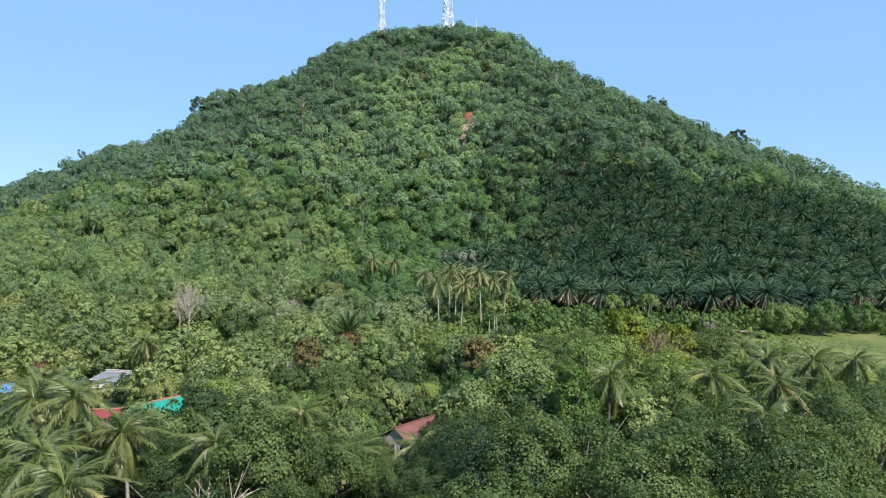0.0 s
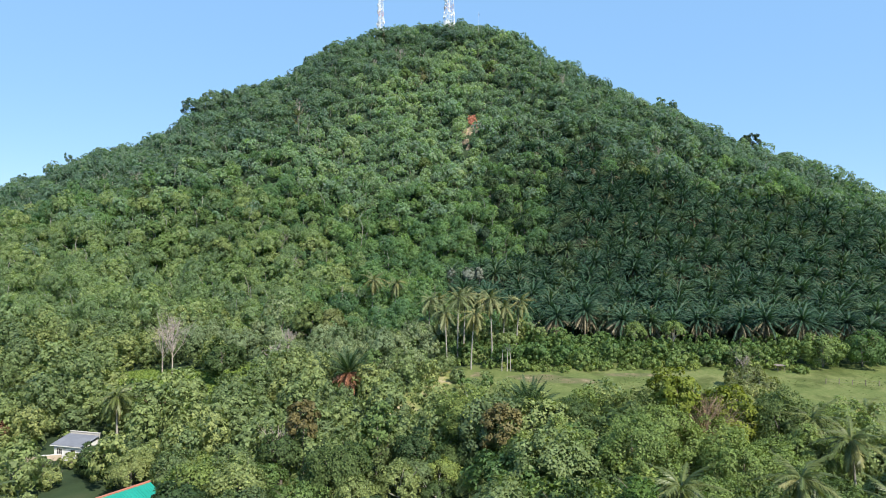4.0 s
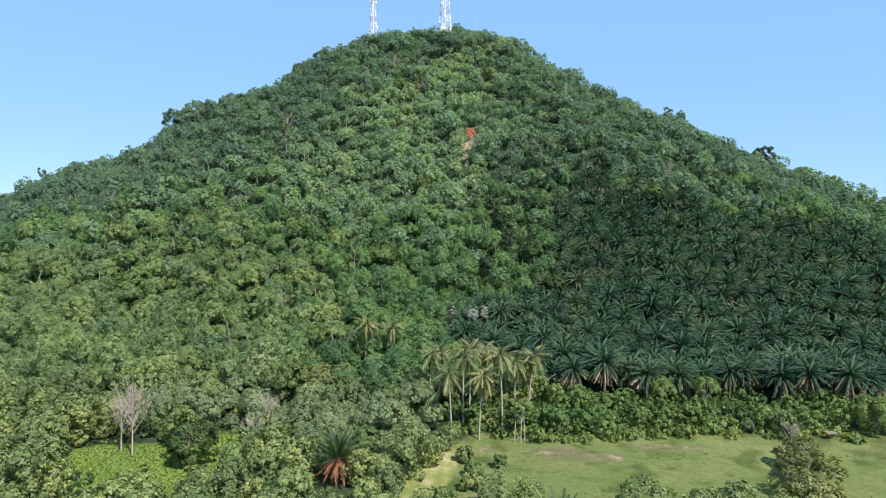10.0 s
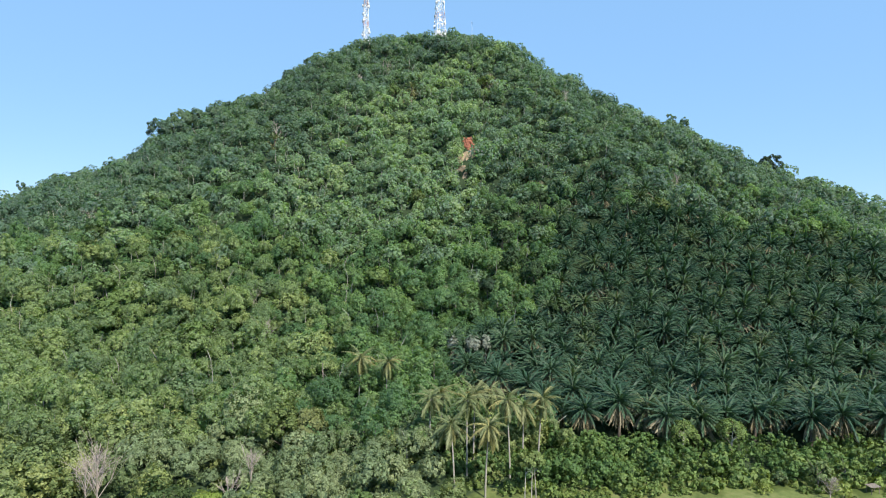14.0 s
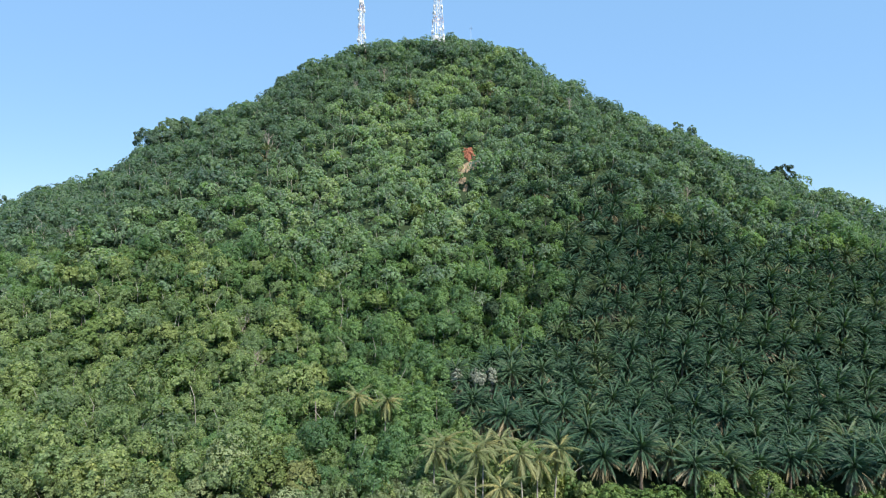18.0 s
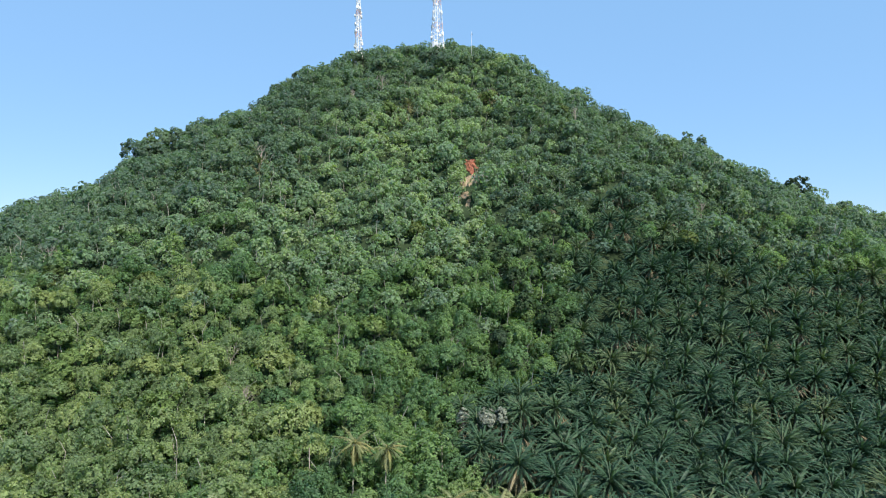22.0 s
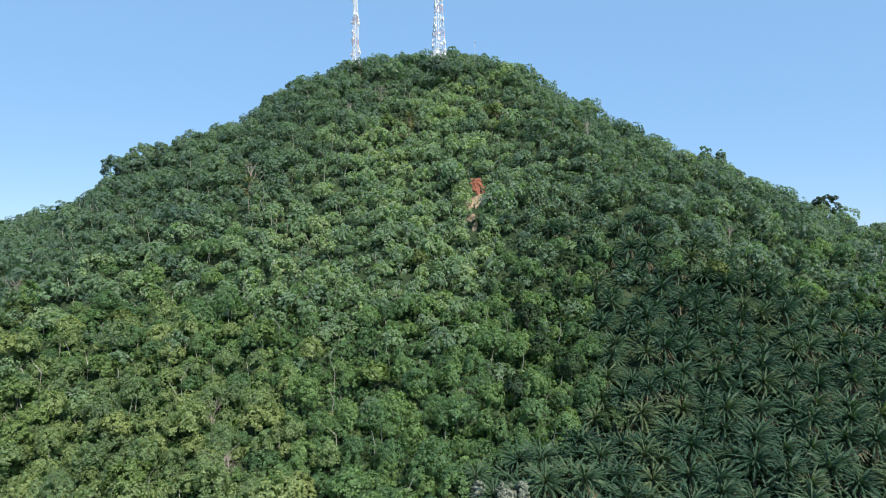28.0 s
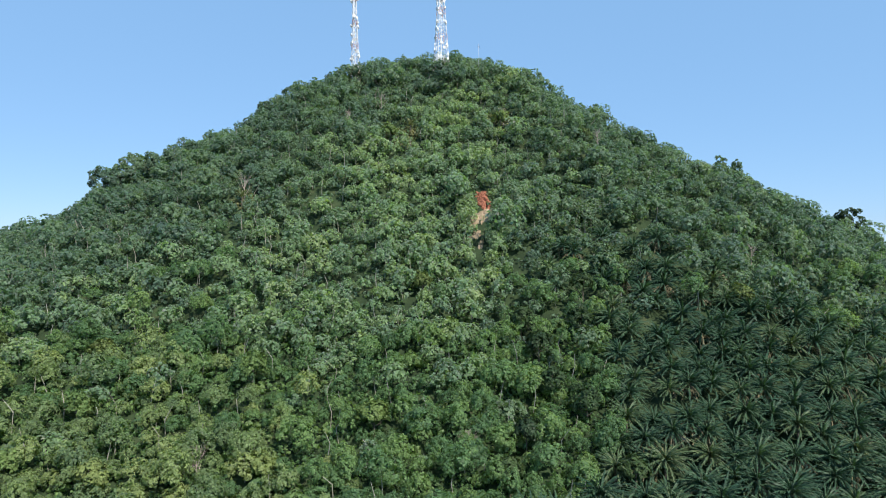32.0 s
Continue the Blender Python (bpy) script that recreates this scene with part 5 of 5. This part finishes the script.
upright_palm("sago_palm", "upright palm with a skirt of rust-red dead fronds", -27.6, 160.5, 5.4, 30, 6.8, LEAF_DARK, RUST_FROND, 60, 71)
upright_palm("feather_palm", "dark green palm with upright feather fronds", 10, 128, 6.6, 40, 6.8, LEAF_DARK, RUST_FROND, 6, 72)
for i, (x, y, h, r) in enumerate(((1.6, 250.5, 14.0, 2.8), (5.4, 252, 13.4, 2.2), (-4.5, 254, 12.4, 2.0))):
    tree_at("silver-leaved tree at the plantation's corner", x, y, h, r, 1300, 0.34, 14, SILVER_LEAF, 1140 + i, BARK_PALE, base=0.5)

for i, (x, y) in enumerate(((-14.5, 513), (-5.5, 512.5), (-10.5, 510), (-68, 525), (-62, 524))):
    tree_at("tree screening the foot of a summit tower", x, y, 16.5, 5.0, 800, 0.85, 18, LEAF_RIDGE_HAZE_SHADE, 1100 + i, base=0.25)
# slim triple-stemmed trees at the pasture edge
for i, (x, y) in enumerate(((9.4, 188.6), (10.8, 188.4), (11.8, 188.8))):
    tree_at("slim pale-trunked young tree at the pasture edge", x, y - 4, 10.5, 2.2, 1100, 0.38, 8, LEAF_LIME, 980 + i, BARK_PALE, base=0.6, girth=0.1)

# thicket between pasture and plantation, and the undergrowth at wood edges
sgen = np.random.default_rng(55)
sx, sy = scatter(2.5, sgen, -6, 150, 182, 230, 0.5)
front = np.interp(sx, [-6, 8, 22, 48, 65, 75, 90, 150], [191, 187, 184, 187.5, 189, 185.5, 186, 186]) + 1.5 * np.sin(sx * 0.7)
ok = (sy > front) & ~((sx > 92) & (sx < 126) & (sy < 196)) & (sy < np.interp(sx, [-6, 20, 30, 150], [226, 222, 210, 207])) & (~inside(sx, sy, PLANTATION) | (sy < 211))
deep = sy > front + 4.5
ok &= ~deep | (sx < 42) | (sgen.uniform(size=len(sx)) < 0.75)
wood("thicket", "tangled bright green shrubs between pasture and palms", sx[ok & ~deep], sy[ok & ~deep], sgen, LEAF_BELT, crown_set(800, 10, 320, 0.38, (0.7, 2.6), (1.4, 2.8), (6, 12), 0.0), (0.5, 1.4), kind="thicket")
wood("tall_thicket", "taller climbing shrubs against the plantation edge", sx[ok & deep & (sx < 42)], sy[ok & deep & (sx < 42)], sgen, LEAF_SHRUB, crown_set(812, 14, 460, 0.38, (2.6, 6.6), (1.5, 2.8), (8, 14), 0.0), (0.5, 1.35), kind="thicket")
wood("shaded_thicket", "shrubs in the shade of the front row of palms", sx[ok & deep & (sx >= 42)], sy[ok & deep & (sx >= 42)], sgen, LEAF_SHRUB, crown_set(832, 8, 320, 0.42, (2.6, 6.2), (1.7, 2.7), (6, 12), 0.0), (0.6, 1.3), kind="thicket")
ex, ey = scatter(4.6, sgen, -150, 110, 28, 212, 0.45)
ok = road_free(ex, ey) & free(ex, ey) & (np.abs(ex) < 0.8 * ey + 14) & ~inside(ex, ey, PLANTATION) & ~((ex > 6) & (ey > 186))
close = ok & (ey < 84)
wood("undergrowth", "low deep green undergrowth below the nearest valley trees", ex[close], ey[close], sgen, LEAF_NEAR, crown_set(820, 8, 420, 0.24, (1.4, 4.2), (1.5, 2.4), (6, 10), 0.0), kind="undergrowth")
wood("valley_undergrowth", "low leafy undergrowth below the valley trees", ex[ok & ~close], ey[ok & ~close], sgen, LEAF_VALLEY, crown_set(826, 8, 240, 0.38, (1.4, 4.0), (1.5, 2.4), (5, 8), 0.0), kind="undergrowth")

lx, ly = scatter(4.3, sgen, -6, 57, 112, 144, 0.45)
ok = road_free(lx, ly)
for hx0, hy0, hr in HOUSES:
    ok &= np.hypot(lx - hx0, ly - hy0) > 2.4
wood("pasture_edge_growth", "rounded green bushes along the near side of the pasture", lx[ok], ly[ok], sgen, LEAF_BELT, crown_set(840, 10, 1300, 0.29, (3.0, 5.0), (2.6, 3.6), (16, 26), 0.05), (0.8, 1.15), kind="bushes")
# grass tufts on the pasture and in the clearing
def tufts(name, label, poly, step, leafmat, tall, thin=-9):
    x, y = scatter(step, sgen, min(p[0] for p in poly), min(110, max(p[0] for p in poly)), min(p[1] for p in poly), max(p[1] for p in poly), 0.5)
    ok = inside(x, y, poly) & (np.sin(x * 0.21 + 2 * np.sin(y * 0.13)) + np.sin(y * 0.33) + sgen.normal(scale=0.7, size=len(x)) > thin)
    x, y = x[ok], y[ok]
    z = terrain(x, y)
    vs = []
    for k in range(3):
        a = sgen.uniform(0, 6.283, len(x))
        h = tall * sgen.uniform(0.5, 1.3, len(x))
        w = 0.28
        b = np.stack([x, y, z - 0.03], 1) + sgen.normal(scale=0.18, size=(len(x), 3)) * (1, 1, 0)
        d = np.stack([np.cos(a), np.sin(a), 0 * a], 1) * w
        up = np.stack([sgen.normal(scale=0.3, size=len(x)) * h, sgen.normal(scale=0.3, size=len(x)) * h, h], 1)
        vs.append(np.stack([b - d, b + d, b + up + d * 0.3, b + up - d * 0.2], 1))
    v = np.concatenate(vs).reshape(-1, 3)
    tagged(new(name, mesh_from(name, v, np.arange(len(v)).reshape(-1, 4), [leafmat], tone=np.repeat(sgen.uniform(size=len(v) // 4), 4))), label, "grass", kind="stuff")


GRASS_LEAF = leaf_material("pasture_grass", [(0.0, (0.110, 0.142, 0.045)), (0.6, (0.145, 0.176, 0.056)), (1.0, (0.200, 0.205, 0.084))], 0.25)
LUSH_LEAF = leaf_material("lush_grass", [(0.0, (0.100, 0.155, 0.034)), (0.6, (0.140, 0.200, 0.045)), (1.0, (0.190, 0.235, 0.056))], 0.3)
tufts("pasture_grass", "short grazed pasture grass", MEADOW, 1.2, GRASS_LEAF, 0.12, 0.9)
tufts("lush_grass", "lush bright green weeds in the clearing", CLEARING, 0.8, LUSH_LEAF, 0.35)

# the belt of tall bushy trees before the pasture
bgen = np.random.default_rng(66)
BELT = [make_tree(1200 + k, bgen.uniform(11.5, 14), bgen.uniform(4.2, 5.4), 9500, 0.20, 30, LEAF_BELT if k % 4 else LEAF_NEAR, BARK, 0.18, 0.9) for k in range(8)]
for i, (x, y) in enumerate(((8, 114), (12, 107), (18, 117), (20, 106), (25, 113), (26, 104), (34, 104), (36, 117), (45, 111), (44, 103), (-1, 115), (14, 99), (29, 119), (20, 98), (39, 98), (7, 101), (49, 117), (33, 96), (55, 112), (58, 118))):
    ob = thing("bushy_tree", "bushy yellow-green tree in the belt before the pasture" if i % 8 % 4 else "deep green bushy tree in the belt before the pasture", "tree", "belt of bushy trees", at(x, y, bgen.uniform(0, 6.283), bgen.uniform(0.98, 1.2)))
    part("trunk", BELT[i % 8][0], ob)
    part("crown", BELT[i % 8][1], ob)

for i, (x, y) in enumerate(((27, 78), (40, 78), (42, 88), (54, 95), (38, 91), (26, 87), (53, 83), (61, 99), (44, 74), (25, 69), (62, 106), (56, 106), (65, 98), (31, 73), (47, 80), (58, 88))):
    ob = thing("bushy_tree", "low bushy tree among the coconut palms", "tree", "bushes among the coconut palms", at(x, y, bgen.uniform(0, 6.283), bgen.uniform(0.82, 1.0)))
    k = 4 * (i % 2) if y < 86 else (i * 3) % 8
    part("trunk", BELT[k][0], ob)
    part("crown", BELT[k][1], ob)

# ---- the landslip on the slope: red soil above, pale rock below ----
def slip(name, label, material, cx, cy, w, h, lean, seed, lift):
    """A ragged sheet of broken ground with ridges that run down the slope and a torn outline."""
    g2 = np.random.default_rng(seed)
    nu, nv = 41, 49
    u, v = np.meshgrid(np.linspace(-1, 1, nu), np.linspace(-1, 1, nv))
    torn = 1 + 0.22 * np.sin(v * 6 + seed * 2) + 0.16 * np.sin(v * 13 + seed) + 0.10 * np.sin(v * 29 + 3 * seed)
    x = cx + w * u * (1 - 0.25 * v * v) * torn + lean * v + 0.12 * w * np.sin(v * 5 + seed)
    y = cy + h * v * (1 + 0.25 * np.sin(u * 5 + seed) + 0.12 * np.sin(u * 11 + seed))
    ridge = np.abs(np.sin(u * 7 + v * 3 + seed)) + 0.6 * np.abs(np.sin(u * 15 - v * 4 + 2 * seed)) + 0.35 * g2.normal(size=u.shape)
    z = terrain(x, y) + lift * (1 - np.maximum(np.abs(u), np.abs(v)) ** 4) * (0.6 + 0.5 * ridge) - 0.6 * (np.maximum(np.abs(u), np.abs(v)) > 0.97)
    i = np.arange(nu * nv).reshape(nv, nu)
    f = np.stack([i[:-1, :-1], i[:-1, 1:], i[1:, 1:], i[1:, :-1]], -1).reshape(-1, 4)
    return tagged(new(name, mesh_from(name, np.stack([x, y, z], -1).reshape(-1, 3), f, [material])), label, "landslip", kind="structure")


slip("landslip_soil", "bare red earth of a landslip on the slope", SOIL_RED, 6.4, 404.5, 2.5, 5.8, -1.0, 5, 1.2)
slip("landslip_rock", "pale sandy rubble below the landslip", ROCK_PALE, 4.8, 394, 4.8, 3.4, 3.2, 2, 1.2)
slip("landslip_foot", "thin pale rubble tongue at the landslip's foot", ROCK_PALE, 3.4, 380.5, 0.9, 1.7, 0.6, 3, 0.9)
slip("landslip_spill", "small spill of pale rubble under the landslip", ROCK_PALE, 1.4, 385.5, 2.0, 1.4, 0.5, 4, 1.0)
ux, uy = scatter(3.0, sgen, -4, 14, 362, 416, 0.5)
ok = (np.abs(ux - np.interp(uy, [362, 378, 392, 400, 416], [2.2, 2.6, 4.8, 5.6, 6.3])) > np.interp(uy, [362, 384, 388, 396, 400, 416], [1.8, 2.0, 4.2, 4.2, 2.6, 2.6]))
wood("landslip_scrub", "low scrub closing in on the landslip", ux[ok], uy[ok], sgen, LEAF_UPPER_HAZE, crown_set(860, 6, 120, 0.7, (1.6, 3.6), (1.4, 2.2), (4, 7), 0.0), kind="scrub")
# pale scrub in the small clearings below the summit
for cx, cy, reach in ((-36, 456, 10), (-26, 461, 7), (19, 466, 9), (-101, 406, 7), (-52, 421, 5)):
    ux, uy = scatter(2.6, sgen, cx - reach, cx + reach, cy - reach, cy + reach, 0.5)
    ok = np.hypot(ux - cx, uy - cy) < reach
    wood("clearing_scrub", "pale yellow-green scrub in a small clearing on the upper slope", ux[ok], uy[ok], sgen, LEAF_SCRUB, crown_set(870, 6, 150, 0.55, (1.2, 3.4), (1.4, 2.4), (4, 8), 0.0), kind="scrub")
for i, (x, y, h) in enumerate(((-33, 453, 5.0), (-40, 457, 5.4), (17, 463, 5.2), (22, 466, 4.8), (-28, 460, 5.0), (-101, 404, 5.0))):
    upright_palm("wild_palm", "small wild palm with pale fronds in a clearing", x, y, h, 16, 4.6, COCO_PALE, None, 0, 90 + i)
